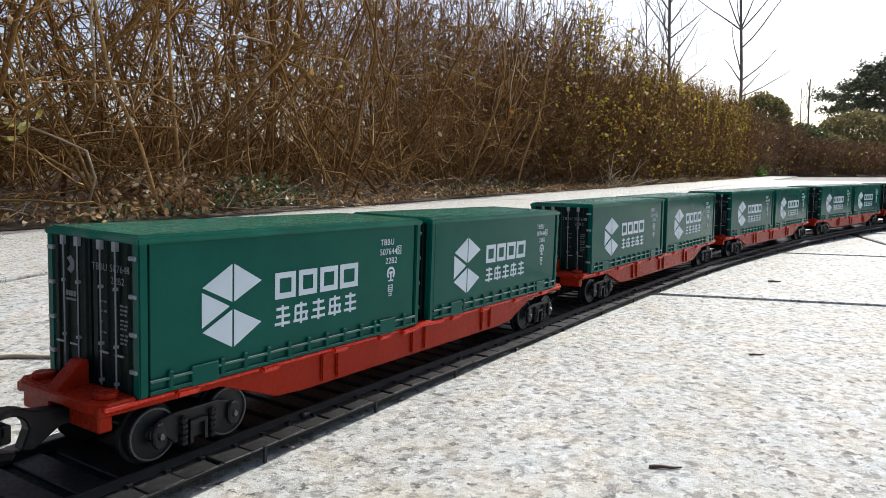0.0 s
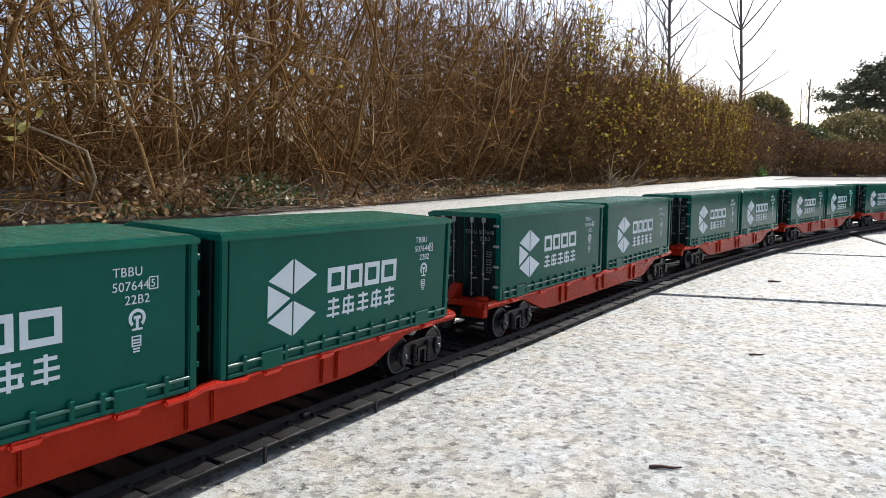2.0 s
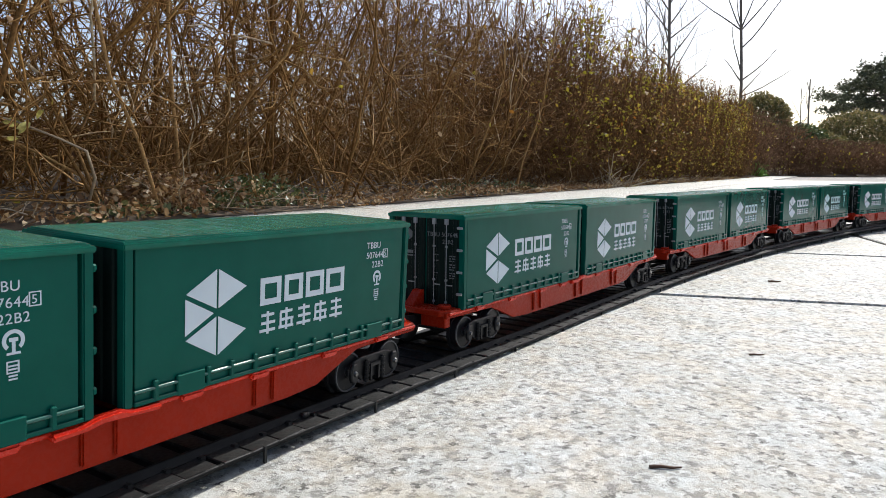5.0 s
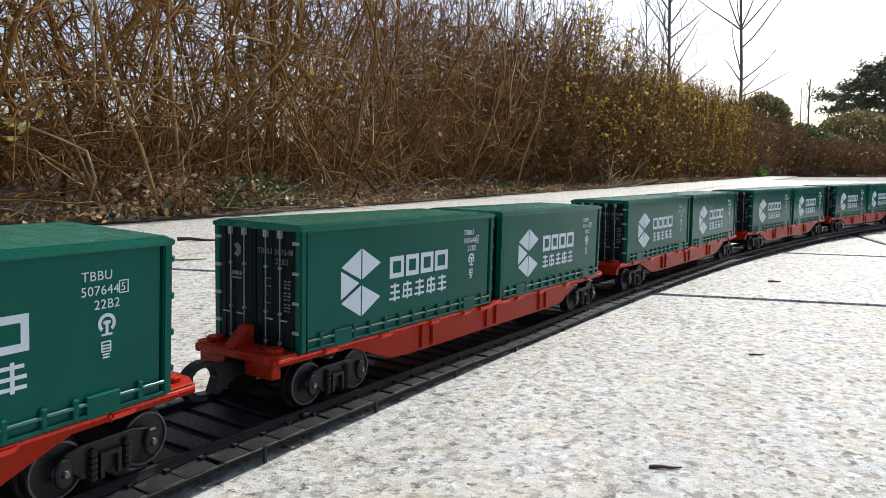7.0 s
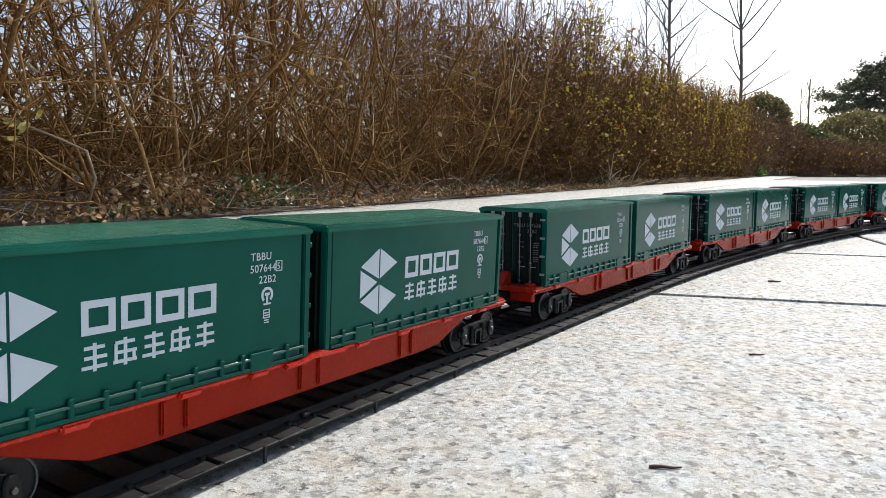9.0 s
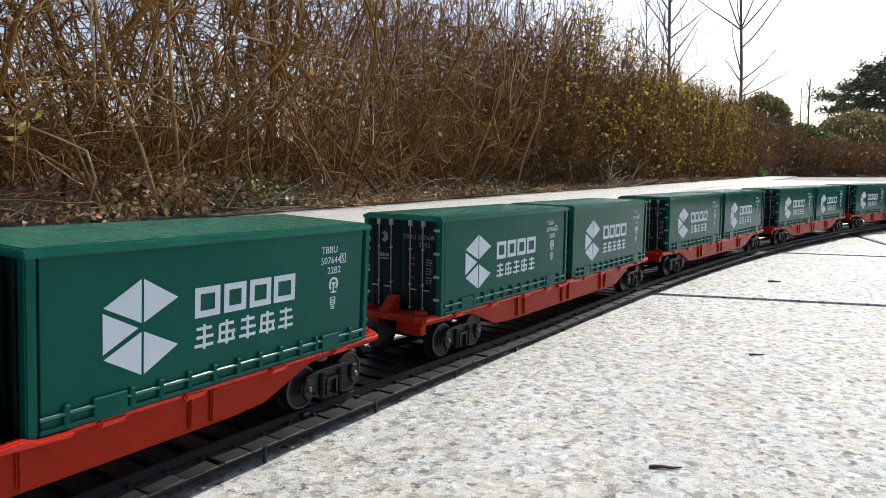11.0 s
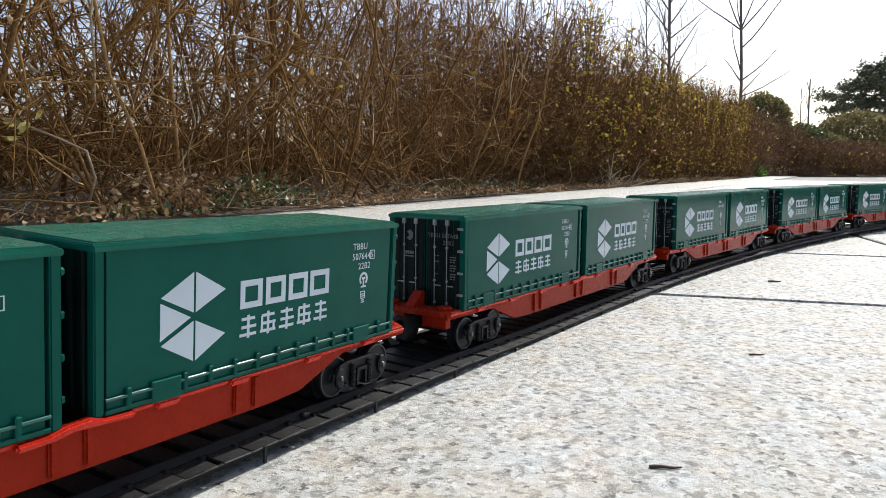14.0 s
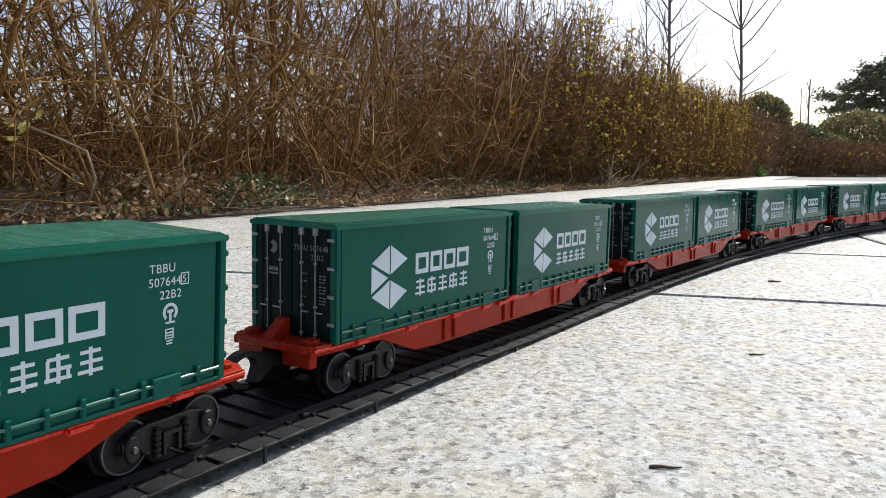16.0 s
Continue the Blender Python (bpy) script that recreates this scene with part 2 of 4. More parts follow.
def hedge_point(u, v):
    """u metres along the hedge, which bends away in the distance; v: into the hedge below zero."""
    u = np.asarray(u, float)
    v = np.asarray(v, float)
    x = HEDGE_P.x + HD.x * np.minimum(u, BEND_AT) + HN.x * v + np.maximum(u - BEND_AT, 0) * math.cos(FAR_A)
    y = HEDGE_P.y + HD.y * np.minimum(u, BEND_AT) + HN.y * v + np.maximum(u - BEND_AT, 0) * math.sin(FAR_A)
    return x, y


def make_ground():
    bm = bmesh.new()
    r = 900
    vs = [bm.verts.new((x, y, -0.012)) for x, y in ((-r, -r), (r, -r), (r, r), (-r, r))]
    bm.faces.new(vs)
    ob = new("ground", mesh_of("ground", bm, GROUND))
    tagged(ob, "pale dusty ground that runs on to the horizon", "ground", kind="structure")
    # soil under the hedge
    bm = bmesh.new()
    rows = []
    for i in range(131):
        u = -3 + i * 0.33
        row = []
        for k, v in enumerate((0.02, -0.06, -0.2, -0.5, -0.9, -2.2)):
            x, y = hedge_point(u, v + (0.012 * math.sin(u * 9) + 0.01 * math.sin(u * 23) if k < 2 else 0))
            z = (0.001, 0.012, 0.028, 0.04, 0.05, 0.06)[k] + (0.008 * noise.noise((u * 3, v * 5, 0)) if 0 < k < 5 else 0)
            row.append(bm.verts.new((x, y, z)))
        rows.append(row)
    for a, b in zip(rows, rows[1:]):
        for k in range(5):
            bm.faces.new((a[k], a[k + 1], b[k + 1], b[k]))
    ob = new("soil_bed", mesh_of("soil_bed", bm, SOIL, True))
    tagged(ob, "dark crumbly soil bed along the foot of the hedge", "soil", kind="structure")


make_ground()


# ---- containers ----
CL, CW, CH = 118.4, 40.4, 40.4       # millimetres
GAP, PITCH_MM = 6.9, 292.2
DECK = 23.3
LT = 2 * CL + GAP


def flat(bm, pts, y, th=0.12):
    """A thin print on the side: a polygon in x and z, on the plane y."""
    bm_prism(bm, pts, 'y', y, y - th)


def rect(bm, x0, x1, z0, z1, y):
    flat(bm, [(x0, z0), (x1, z0), (x1, z1), (x0, z1)], y)


def ringed(bm, x0, x1, z0, z1, w, y):
    rect(bm, x0, x1, z1 - w, z1, y)
    rect(bm, x0, x1, z0, z0 + w, y)
    rect(bm, x0, x0 + w, z0 + w, z1 - w, y)
    rect(bm, x1 - w, x1, z0 + w, z1 - w, y)


def writing(name, text, size, x, z, y, parent, flip=False, end=False):
    cu = bpy.data.curves.new(name, 'FONT')
    cu.body, cu.size, cu.extrude = text, size * MM, 0.00004
    cu.space_character = 1.08
    tmp = bpy.data.objects.new(name, cu)
    scene.collection.objects.link(tmp)
    me = bpy.data.meshes.new_from_object(tmp.evaluated_get(bpy.context.evaluated_depsgraph_get()))
    bpy.data.objects.remove(tmp)
    me.materials.append(PRINT_SHADED if end else PRINT)
    ob = new(name, me)
    ob.parent = parent
    if end:
        ob.matrix_basis = pose(y * MM, x * MM, z * MM, 90, 0, -90)
    elif flip:
        ob.matrix_basis = pose(x * MM, y * MM, z * MM, 90, 0, 180)
    else:
        ob.matrix_basis = pose(x * MM, y * MM, z * MM, 90, 0, 0)
    return ob


def side_print(c, sign, dx=0.0):
    """Emblem, wordmark blocks and small marks on one long side."""
    y = -CW / 2 + 0.55

    def finish(name, bm, label):
        if sign > 0:
            bmesh.ops.rotate(bm, verts=bm.verts, cent=(CL / 2 * MM, 0, 0), matrix=Matrix.Rotation(math.pi, 3, 'Z'))
        ob = part(name, bm, PRINT, c, label)
        ob.location.x = dx * MM
        return ob
    g, cx, cz = 0.35, 29.3, 19.4
    for tri in ([(cx - g, cz + 1.1), (cx - g, 31.0), (19.0, 25.4)], [(cx + g, cz + 1.1), (cx + g, 31.0), (39.6, 25.4)],
                [(18.8, 24.2), (18.8, 14.6), (cx - 1.2, cz)],
                [(cx - g, cz - 1.1), (cx - g, 7.8), (19.0, 13.4)], [(cx + g, cz - 1.1), (cx + g, 7.8), (39.6, 13.4)]):
        bm = bmesh.new()
        flat(bm, tri, y)
        finish("emblem_facet", bm, "silver facet of a hexagonal emblem")
    for a, b in ((44.9, 53.3), (54.7, 62.7), (64.1, 72.4), (73.6, 82.6)):
        bm = bmesh.new()
        ringed(bm, a, b, 18.9, 26.8, 1.75, y)
        finish("block_mark", bm, "silver hollow block shape")
    for i in range(5):
        bm = bmesh.new()
        a = 44.9 + i * 7.72
        for z in (11.0, 13.2, 15.5):
            rect(bm, a + (0.6 if z > 12 else 0), a + 6.2 - (0.5 if z > 15 else 0), z, z + 0.85, y)
        rect(bm, a + 2.7, a + 3.6, 10.4, 17.0, y - 0.03)
        if i % 2:
            rect(bm, a + 0.3, a + 1.1, 11.5, 15.8, y - 0.05)
            rect(bm, a + 5.0, a + 5.8, 11.0, 14.0, y - 0.05)
        finish("bar_mark", bm, "small silver bars")
    bm = bmesh.new()
    n = 20
    for i in range(n):                      # open ring over a small foot
        a0, a1 = radians(-50 + 280 * i / n), radians(-50 + 280 * (i + 1) / n)
        flat(bm, [(101.0 + r * math.cos(a), 21.4 + r * math.sin(a)) for r, a in ((1.5, a0), (2.3, a0), (2.3, a1), (1.5, a1))], y)
    rect(bm, 100.65, 101.35, 18.9, 21.6, y)
    rect(bm, 100.1, 101.9, 21.2, 22.0, y - 0.02)
    rect(bm, 99.6, 102.4, 18.5, 19.0, y - 0.02)
    finish("round_mark", bm, "silver round mark")
    bm = bmesh.new()
    ringed(bm, 99.5, 102.1, 14.6, 17.2, 0.3, y)
    for z in (13.2, 13.9, 15.3, 16.0):
        rect(bm, 99.9, 101.7, z, z + 0.35, y - 0.03)
    tagged(finish("small_mark", bm, ""), kind="stuff")
    k = (lambda x: x + dx) if sign < 0 else (lambda x: CL - x)
    for text, x, z in (("TBBU", 94.6, 31.6), ("507644", 94.4, 28.2), ("22B2", 97.7, 24.9)):
        writing("serial_text", text, 3.1, k(x), z, (y - 0.06) * (-sign), c, sign > 0)
    writing("serial_text", "5", 2.7, k(104.7), 28.5, (y - 0.06) * (-sign), c, sign > 0)
    bm = bmesh.new()
    ringed(bm, 104.2, 106.8, 27.9, 31.0, 0.25, y)
    finish("check_digit_frame", bm, "")


def ribbed(y0, y1, back, low, high, n):
    """The outline, in x and y, of a sheet pressed into n upright ribs."""
    pts = [(back, y0)]
    w = (y1 - y0) / n
    for k in range(n):
        a = y0 + k * w
        pts += [(low, a + 0.02 * w), (low, a + 0.26 * w), (high, a + 0.36 * w), (high, a + 0.64 * w), (low, a + 0.74 * w), (low, a + 0.98 * w)]
    return pts + [(back, y1)]


def make_container(doors):
    c = new("shipping_container")
    tagged(c, "dark green plastic toy shipping container with silver prints", "toy container", "containers on the wagons")
    h = CW / 2
    # the body: walls set back between corner posts
    bm = bmesh.new()
    bm_box(bm, 1.0, CL - 1.0, -h + 2.2, h - 2.2, 0.2, CH - 1.4)
    part("body", bm, GREEN, c)
    bm = bmesh.new()
    bm_box(bm, 3.4, CL - 3.4, -0.8, 0.8, 0.2, CH - 2.1)
    bevel(bm, 0.15, 1)
    wall = mesh_of("side_wall", bm, GREEN)
    for sg in (-1, 1):
        piece("side_wall", wall, c, pose(0, sg * (h - 1.4) * MM, 0))
    post = bmesh.new()
    bm_box(post, 0, 2.6, -1.4, 1.4, 0, CH - 1.2)
    bevel(post, 0.35)
    me = mesh_of("corner_post", post, GREEN)
    for x in (0.0, CL - 2.6):
        for y in (-h + 1.4, h - 1.4):
            piece("corner_post", me, c, pose(x * MM, y * MM, 0))
    # roof with a lip and shallow pressed ribs
    bm = bmesh.new()
    rim = [(-0.4, -h - 0.5), (CL + 0.4, -h - 0.5), (CL + 0.4, h + 0.5), (-0.4, h + 0.5)]
    mid = [(0.7, -h + 0.9), (CL - 0.7, -h + 0.9), (CL - 0.7, h - 0.9), (0.7, h - 0.9)]
    rings = [[bm.verts.new((x * MM, y * MM, z * MM)) for x, y in ring] for ring, z in ((rim, CH - 2.3), (rim, CH - 0.8), (mid, CH - 0.7), (mid, CH - 0.1))]
    bm.faces.new(rings[0])
    bm.faces.new(rings[-1])
    for a, b in zip(rings, rings[1:]):
        for k in range(4):
            bm.faces.new((a[k], a[(k + 1) % 4], b[(k + 1) % 4], b[k]))
    bevel(bm, 0.3)
    roof = part("roof", bm, GREEN_ROOF_LIT, c, "glossy green roof with a rounded lip", True)
    bm = bmesh.new()                        # shallow ribs pressed across it
    bm_prism(bm, [(-2.6, CH - 0.3), (-1.4, CH - 0.02), (1.4, CH - 0.02), (2.6, CH - 0.3)], 'y', -h + 3.0, h - 3.0)
    rib = mesh_of("roof_rib", bm, GREEN_ROOF_LIT, True)
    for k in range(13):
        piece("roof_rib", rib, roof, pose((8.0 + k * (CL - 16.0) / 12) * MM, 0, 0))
    # floor rail and fence on both long sides
    bm = bmesh.new()
    bm_box(bm, 2.7, CL - 2.7, -0.45, 0.45, 0.2, 1.3)
    bevel(bm, 0.2, 1)
    low = mesh_of("lower_rail", bm, GREEN)
    bm = bmesh.new()
    bm_round(bm, 'x', (0, 3.65), 0.52, 0.52, 2.7, CL - 2.7, 14)
    top = mesh_of("upper_rail", bm, GREEN_GLOSS, True)
    bm = bmesh.new()
    bm_box(bm, -0.75, 0.75, -0.6, 0.6, 0.3, 5.6)
    bevel(bm, 0.3, 1)
    stud = mesh_of("rail_post", bm, GREEN)
    bm = bmesh.new()
    bm_box(bm, -4.4, 4.4, -0.6, 0.6, -0.1, 5.3)
    bevel(bm, 0.25, 1)
    plate = mesh_of("side_plate", bm, GREEN)
    for sg in (-1, 1):
        y = sg * (h - 0.05) * MM
        piece("lower_rail", low, c, pose(0, y, 0))
        piece("upper_rail", top, c, pose(0, y, 0))
        for x in (8.8, 25.2, 33.3, 42.0, 50.4, 58.8, 67.1, 75.6, 84.2, 91.6, 108.8):
            piece("rail_post", stud, c, pose((x if sg < 0 else CL - x) * MM, y, 0))
        for x in (19.4, 98.6):
            piece("side_plate", plate, c, pose((x if sg < 0 else CL - x) * MM, y, 0))
        if sg < 0:
            side_print(c, sg, 0.0 if doors else -1.0)
    if not doors:
        bm = bmesh.new()
        bm_prism(bm, ribbed(-h + 2.9, h - 2.9, 1.3, 0.4, -0.05, 8), 'z', 0.8, CH - 2.2)
        part("end_wall", bm, GREEN_SHADED, c, "ribbed end wall with shade painted into its colour")
    # doors on the leading end
    for sg in (-1, 1) if doors else ():
        bm = bmesh.new()
        a, b = sorted((sg * 0.5, sg * (h - 2.9)))
        bm_prism(bm, ribbed(a, b, 1.3, 0.35, -0.15, 4), 'z', 0.8, CH - 2.2)
        d = part("door", bm, GREEN_SHADED, c, "ribbed end door with shade painted into its colour")
        for off in (5.0, 11.4):
            bm = bmesh.new()
            bm_round(bm, 'z', (-0.5, 0), 0.21, 0.21, 1.2, CH - 2.6, 8)
            for z in (2.0, 11.5, 26.0, CH - 4.6):
                w = 0.75 if z > 30 else 0.38
                bm_box(bm, -0.95, 0.2, -w, w, z, z + (2.4 if z > 30 else 0.8))
            rod = part("lock_rod", bm, CHROME, d, "thin silver lock rod")
            rod.location.y = sg * off * MM
            bm = bmesh.new()
            bm_box(bm, -0.9, -0.5, 0, sg * 3.4, 9.7, 10.15)
            hd = part("lock_handle", bm, CHROME, d)
            hd.location.y = sg * off * MM
    bm = bmesh.new()
    bm_box(bm, -0.5, 1.0, -1.4, 1.4, -0.55, 0.55)
    bevel(bm, 0.2, 1)
    hinge = mesh_of("hinge", bm, CHROME)
    bm = bmesh.new()
    bm_box(bm, -0.6, 0.8, -1.4, 1.4, -0.9, 0.9)
    bevel(bm, 0.4, 1)
    lug = mesh_of("end_lug", bm, GREEN)
    for sg in (-1, 1):
        for z in (6.5, 15.8, 25.2, 34.6):
            if doors:
                piece("hinge", hinge, c, pose(-0.05 * MM, sg * (h - 2.2) * MM, z * MM))
            piece("end_lug", lug, c, pose((CL + 0.1) * MM, sg * (h - 1.4) * MM, z * MM))
    bm = bmesh.new()
    bm_prism(bm, ribbed(-h + 2.9, h - 2.9, CL - 1.3, CL - 0.4, CL + 0.15, 8), 'z', 0.8, CH - 2.2)
    part("end_wall", bm, GREEN_SHADED, c, "ribbed end wall with shade painted into its colour")
    if not doors:
        return c
    # marks on the doors
    bm = bmesh.new()
    rows = [(-4.5, 22.5, (1.3, 0.9)), (-4.5, 20.0, (1.0, 1.2)), (-4.5, 17.3, (0.9,)), (-4.5, 14.6, (1.1, 0.8))]
    rows += [(-12.9, 22.2 - 1.05 * k - 0.5 * (k // 3), ((1.4, 1.1), (0.9, 1.5), (1.2, 0.8))[k % 3]) for k in range(9)]
    for y, z, dashes in rows:
        for w in dashes:
            bm_box(bm, -0.26, -0.16, y - w, y, z, z + 0.48)
            y -= w + 0.5
    tagged(part("door_marks", bm, PRINT_SHADED, c, "rows of tiny silver marks"), kind="stuff")
    bm = bmesh.new()
    for k in range(5):
        a0, a1 = radians(40 + 56 * k), radians(40 + 56 * (k + 1))
        bm_prism(bm, [(8.6, 30.8), (8.6 + 2.0 * math.cos(a0), 30.8 + 2.4 * math.sin(a0)), (8.6 + 2.0 * math.cos(a1), 30.8 + 2.4 * math.sin(a1))], 'x', -0.16, -0.28)
    for k in range(4):
        bm_box(bm, -0.28, -0.16, 6.4 + k * 1.2, 7.3 + k * 1.2, 22.4, 23.8)
    bm_box(bm, -0.28, -0.16, 6.4, 10.9, 21.2, 21.8)
    part("door_emblem", bm, PRINT_SHADED, c, "small silver emblem")
    writing("serial_text", "TBBU 507644", 2.6, -1.2, 30.6, -0.3, c, end=True)
    writing("serial_text", "22B2", 2.6, -9.2, 27.6, -0.3, c, end=True)
    writing("serial_text", "5", 2.4, -15.6, 30.7, -0.3, c, end=True)
    return c


# ---- wagon ----
AXLE_Z, WHEEL_R = 14.0, 7.2
AXLES = (-11.8, 11.8)


def make_bogie(parent, x):
    bm = bmesh.new()
    bm_box(bm, -4.5, 4.5, -17.6, 17.6, 12.5, 18.0)
    bm_box(bm, -17, 17, -3.5, 3.5, 15.0, 18.0)
    bm_round(bm, 'z', (0, 0), 4, 4, 17.6, 22.6, 16)
    bevel(bm, 0.4, 1)
    bg = part("bogie", bm, BLACK, parent, "black bogie with moulded springs")
    bg.location = (x * MM, 0, -1.7 * MM)
    # side frame, a bowed bar with two axle boxes
    for sg in (-1, 1):
        y0, y1 = sg * 17.6, sg * 19.0
        bm = bmesh.new()
        top = [(-14, 15.6), (-11, 17.6), (-7, 18.6), (7, 18.6), (11, 17.6), (14, 15.6)]
        bot = [(14, 13.2), (9.6, 13.0), (6.8, 10.4), (-6.8, 10.4), (-9.6, 13.0), (-14, 13.2)]
        bm_prism(bm, top + bot, 'y', y0, y1)
        bevel(bm, 0.3, 1)
        sf = part("side_frame", bm, BLACK, bg)
        for ax in AXLES:
            bm = bmesh.new()
            bm_prism(bm, [(ax - 2.0, AXLE_Z + 1.8), (ax - 1.1, AXLE_Z + 3.4), (ax + 1.1, AXLE_Z + 3.4), (ax + 2.0, AXLE_Z + 1.8), (ax + 2.0, AXLE_Z - 1.8), (ax + 1.1, AXLE_Z - 3.4), (ax - 1.1, AXLE_Z - 3.4), (ax - 2.0, AXLE_Z - 1.8)], 'y', y1 - sg * 0.3, y1 + sg * 1.3)
            bevel(bm, 0.4, 1)
            part("axle_box", bm, BLACK, sf)
            bm = bmesh.new()
            bm_round(bm, 'y', (ax, AXLE_Z), 1.0, 0.7, y1 + sg * 1.2, y1 + sg * 2.0, 12)
            part("axle_pin", bm, STEEL, sf, "small steel axle pin", True)
        for sx in (-4.6, 4.6):
            bm = bmesh.new()
            for k in range(5):
                bm_round(bm, 'z', (sx, y1 + sg * 0.6), 1.05, 1.05, 9.8 + k * 1.5, 10.8 + k * 1.5, 8)
            bm_round(bm, 'z', (sx, y1 + sg * 0.6), 0.6, 0.6, 9.5, 17.4, 8)
            part("spring", bm, BLACK, sf)
        bm = bmesh.new()
        bm_box(bm, -2.8, 2.8, y1, y1 + sg * 1.2, 14.6, 15.7)
        bm_box(bm, -2.8, -1.8, y1, y1 + sg * 1.2, 9.6, 14.6)
        bm_box(bm, 1.8, 2.8, y1, y1 + sg * 1.2, 9.6, 14.6)
        part("brake_yoke", bm, BLACK, sf)
    for ax in AXLES:
        bm = bmesh.new()
        bm_round(bm, 'y', (0, 0), 1.0, 1.0, -17.0, 17.0, 12)
        for sg in (-1, 1):
            bm_round(bm, 'y', (0, 0), WHEEL_R, WHEEL_R - 0.2, sg * 14.4, sg * 16.8, 32)
            bm_round(bm, 'y', (0, 0), WHEEL_R + 1.0, WHEEL_R + 0.9, sg * 13.2, sg * 14.4, 32)
            bm_round(bm, 'y', (0, 0), 2.2, 1.8, sg * 16.7, sg * 17.2, 16)
        ws = part("wheelset", bm, BLACK, bg, "pair of black flanged wheels on an axle", True)
        ws.location = (ax * MM, 0, AXLE_Z * MM)
        for sg in (-1, 1):                    # raised rim ring on each wheel's face
            bm = bmesh.new()
            for i in range(28):
                a0, a1 = 2 * math.pi * i / 28, 2 * math.pi * (i + 1) / 28
                bm_prism(bm, [(r * math.cos(a), r * math.sin(a)) for r, a in ((6.35, a0), (6.8, a0), (6.8, a1), (6.35, a1))], 'y', sg * 16.7, sg * 17.3)
            bmesh.ops.remove_doubles(bm, verts=bm.verts, dist=1e-6)
            part("rim", bm, RIM, ws)
    return bg


def make_wagon():
    """Origin: the middle of the wagon, on the underside of the track."""
    w = new("flat_wagon")
    tagged(w, "bright red plastic toy container flat wagon on black bogies", "toy wagon", "wagons of the train")
    X = LT / 2
    d = DECK
    # centre sill and deck
    bm = bmesh.new()
    for e in (-1, 1):                       # two plates with an open slot between the containers
        a, c = sorted((e * (X + 9.5), e * 6.0))
        bm_box(bm, a, c, -17.0, 17.0, d - 2.2, d - 0.15)
        a, c = sorted((e * (X - 34), e * 6.0))
        bm_box(bm, a, c, -9, 9, d - 9, d - 2.2)
    bevel(bm, 0.3, 1)
    part("deck", bm, RED, w)
    # Added black plate, stands in for the dark inside the deck slot.
    bm = bmesh.new()
    bm_box(bm, -7.5, 7.5, -16.4, 16.4, d - 6.0, d - 2.4)
    bevel(bm, 0.3, 1)
    part("slot_darkener", bm, BLACK, w, "black filler plate added to keep the deck slot dark")
    belly = [(-X - 10, d - 0.2), (-X - 10, d - 2.8), (-X + 26, d - 3.2), (-X + 29, d - 4.2), (-X + 47, d - 11.0), (-X + 60, d - 11.8), (X - 60, d - 11.8), (X - 47, d - 11.0), (X - 29, d - 4.2), (X - 26, d - 3.2), (X + 10, d - 2.8), (X + 10, d - 0.2)]
    for sg in (-1, 1):
        bm = bmesh.new()
        bm_prism(bm, belly, 'y', sg * 16.6, sg * 18.4)
        bevel(bm, 0.25, 1)
        sill = part("side_sill", bm, RED, w, "red fish-bellied side sill")
        bm = bmesh.new()
        bm_box(bm, -X - 9, X + 9, sg * 18.2, sg * 19.4, d - 1.5, d - 0.25)
        bevel(bm, 0.25, 1)
        part("top_flange", bm, RED_LIT, sill)
        for x in (66.9 - X, 74.1 - X, -5.2, 3.2, X - 74.1, X - 66.9):
            bm = bmesh.new()
            bm_box(bm, x - 1.1, x + 1.1, sg * 18.2, sg * 19.4, d - 10.8, d - 1.4)
            bevel(bm, 0.5, 2)
            part("rib", bm, RED, sill)
        bm = bmesh.new()                    # the saddle that bridges the gap between the containers
        bm_prism(bm, [(-14, d - 2.3), (-5.5, d - 2.0), (-1.5, d - 1.2), (14, d - 1.9), (14, d - 0.3), (6, d - 0.1), (2.5, d + 0.9), (-3.0, d + 0.6), (-7, d - 0.4), (-14, d - 0.5)], 'y', sg * 18.6, sg * 21.2)
        bevel(bm, 0.55, 2)
        part("saddle", bm, RED_LIT, sill, "red saddle with light painted into its colour", True)
        for x in (14, 43, 74, 98, LT - 98, LT - 74, LT - 43, LT - 14):
            bm = bmesh.new()
            bm_box(bm, x - 3.6 - X, x + 3.6 - X, sg * 18.6, sg * 20.6, d - 2.2, d - 0.15)
            bevel(bm, 0.6, 2)
            part("container_lug", bm, RED_LIT, sill)
    for e in (-1, 1):
        # end platform with its bosses, wedge and headstock
        bm = bmesh.new()
        xo, xi = e * (X + 11.0), e * (X + 0.5)
        xm = e * (X + 8.2)
        bm_prism(bm, [(xi, -19.2), (xm, -19.2), (xo, -15), (xo, 15), (xm, 19.2), (xi, 19.2)], 'z', d - 2.0, d + 0.7)
        bevel(bm, 0.4, 1)
        ep = part("end_platform", bm, RED, w)
        for sg in (-1, 1):
            bm = bmesh.new()
            bm_prism(bm, [(e * (X + 5.2) + 3.1 * math.cos(k * math.pi / 4 + .39), sg * 13.8 + 3.1 * math.sin(k * math.pi / 4 + .39)) for k in range(8)], 'z', d + 0.5, d + 2.2)
            bevel(bm, 0.35, 1)
            part("boss", bm, RED, ep)
        bm = bmesh.new()
        bm_prism(bm, [(e * (X + 1.2), d + 0.4), (e * (X + 9.8), d + 0.4), (e * (X + 9.8), d + 1.0), (e * (X + 3.4), d + 7.0), (e * (X + 1.2), d + 7.0)], 'y', -0.4, 4.4)
        bevel(bm, 0.4, 1)
        part("stop_wedge", bm, RED, ep)
        bm = bmesh.new()
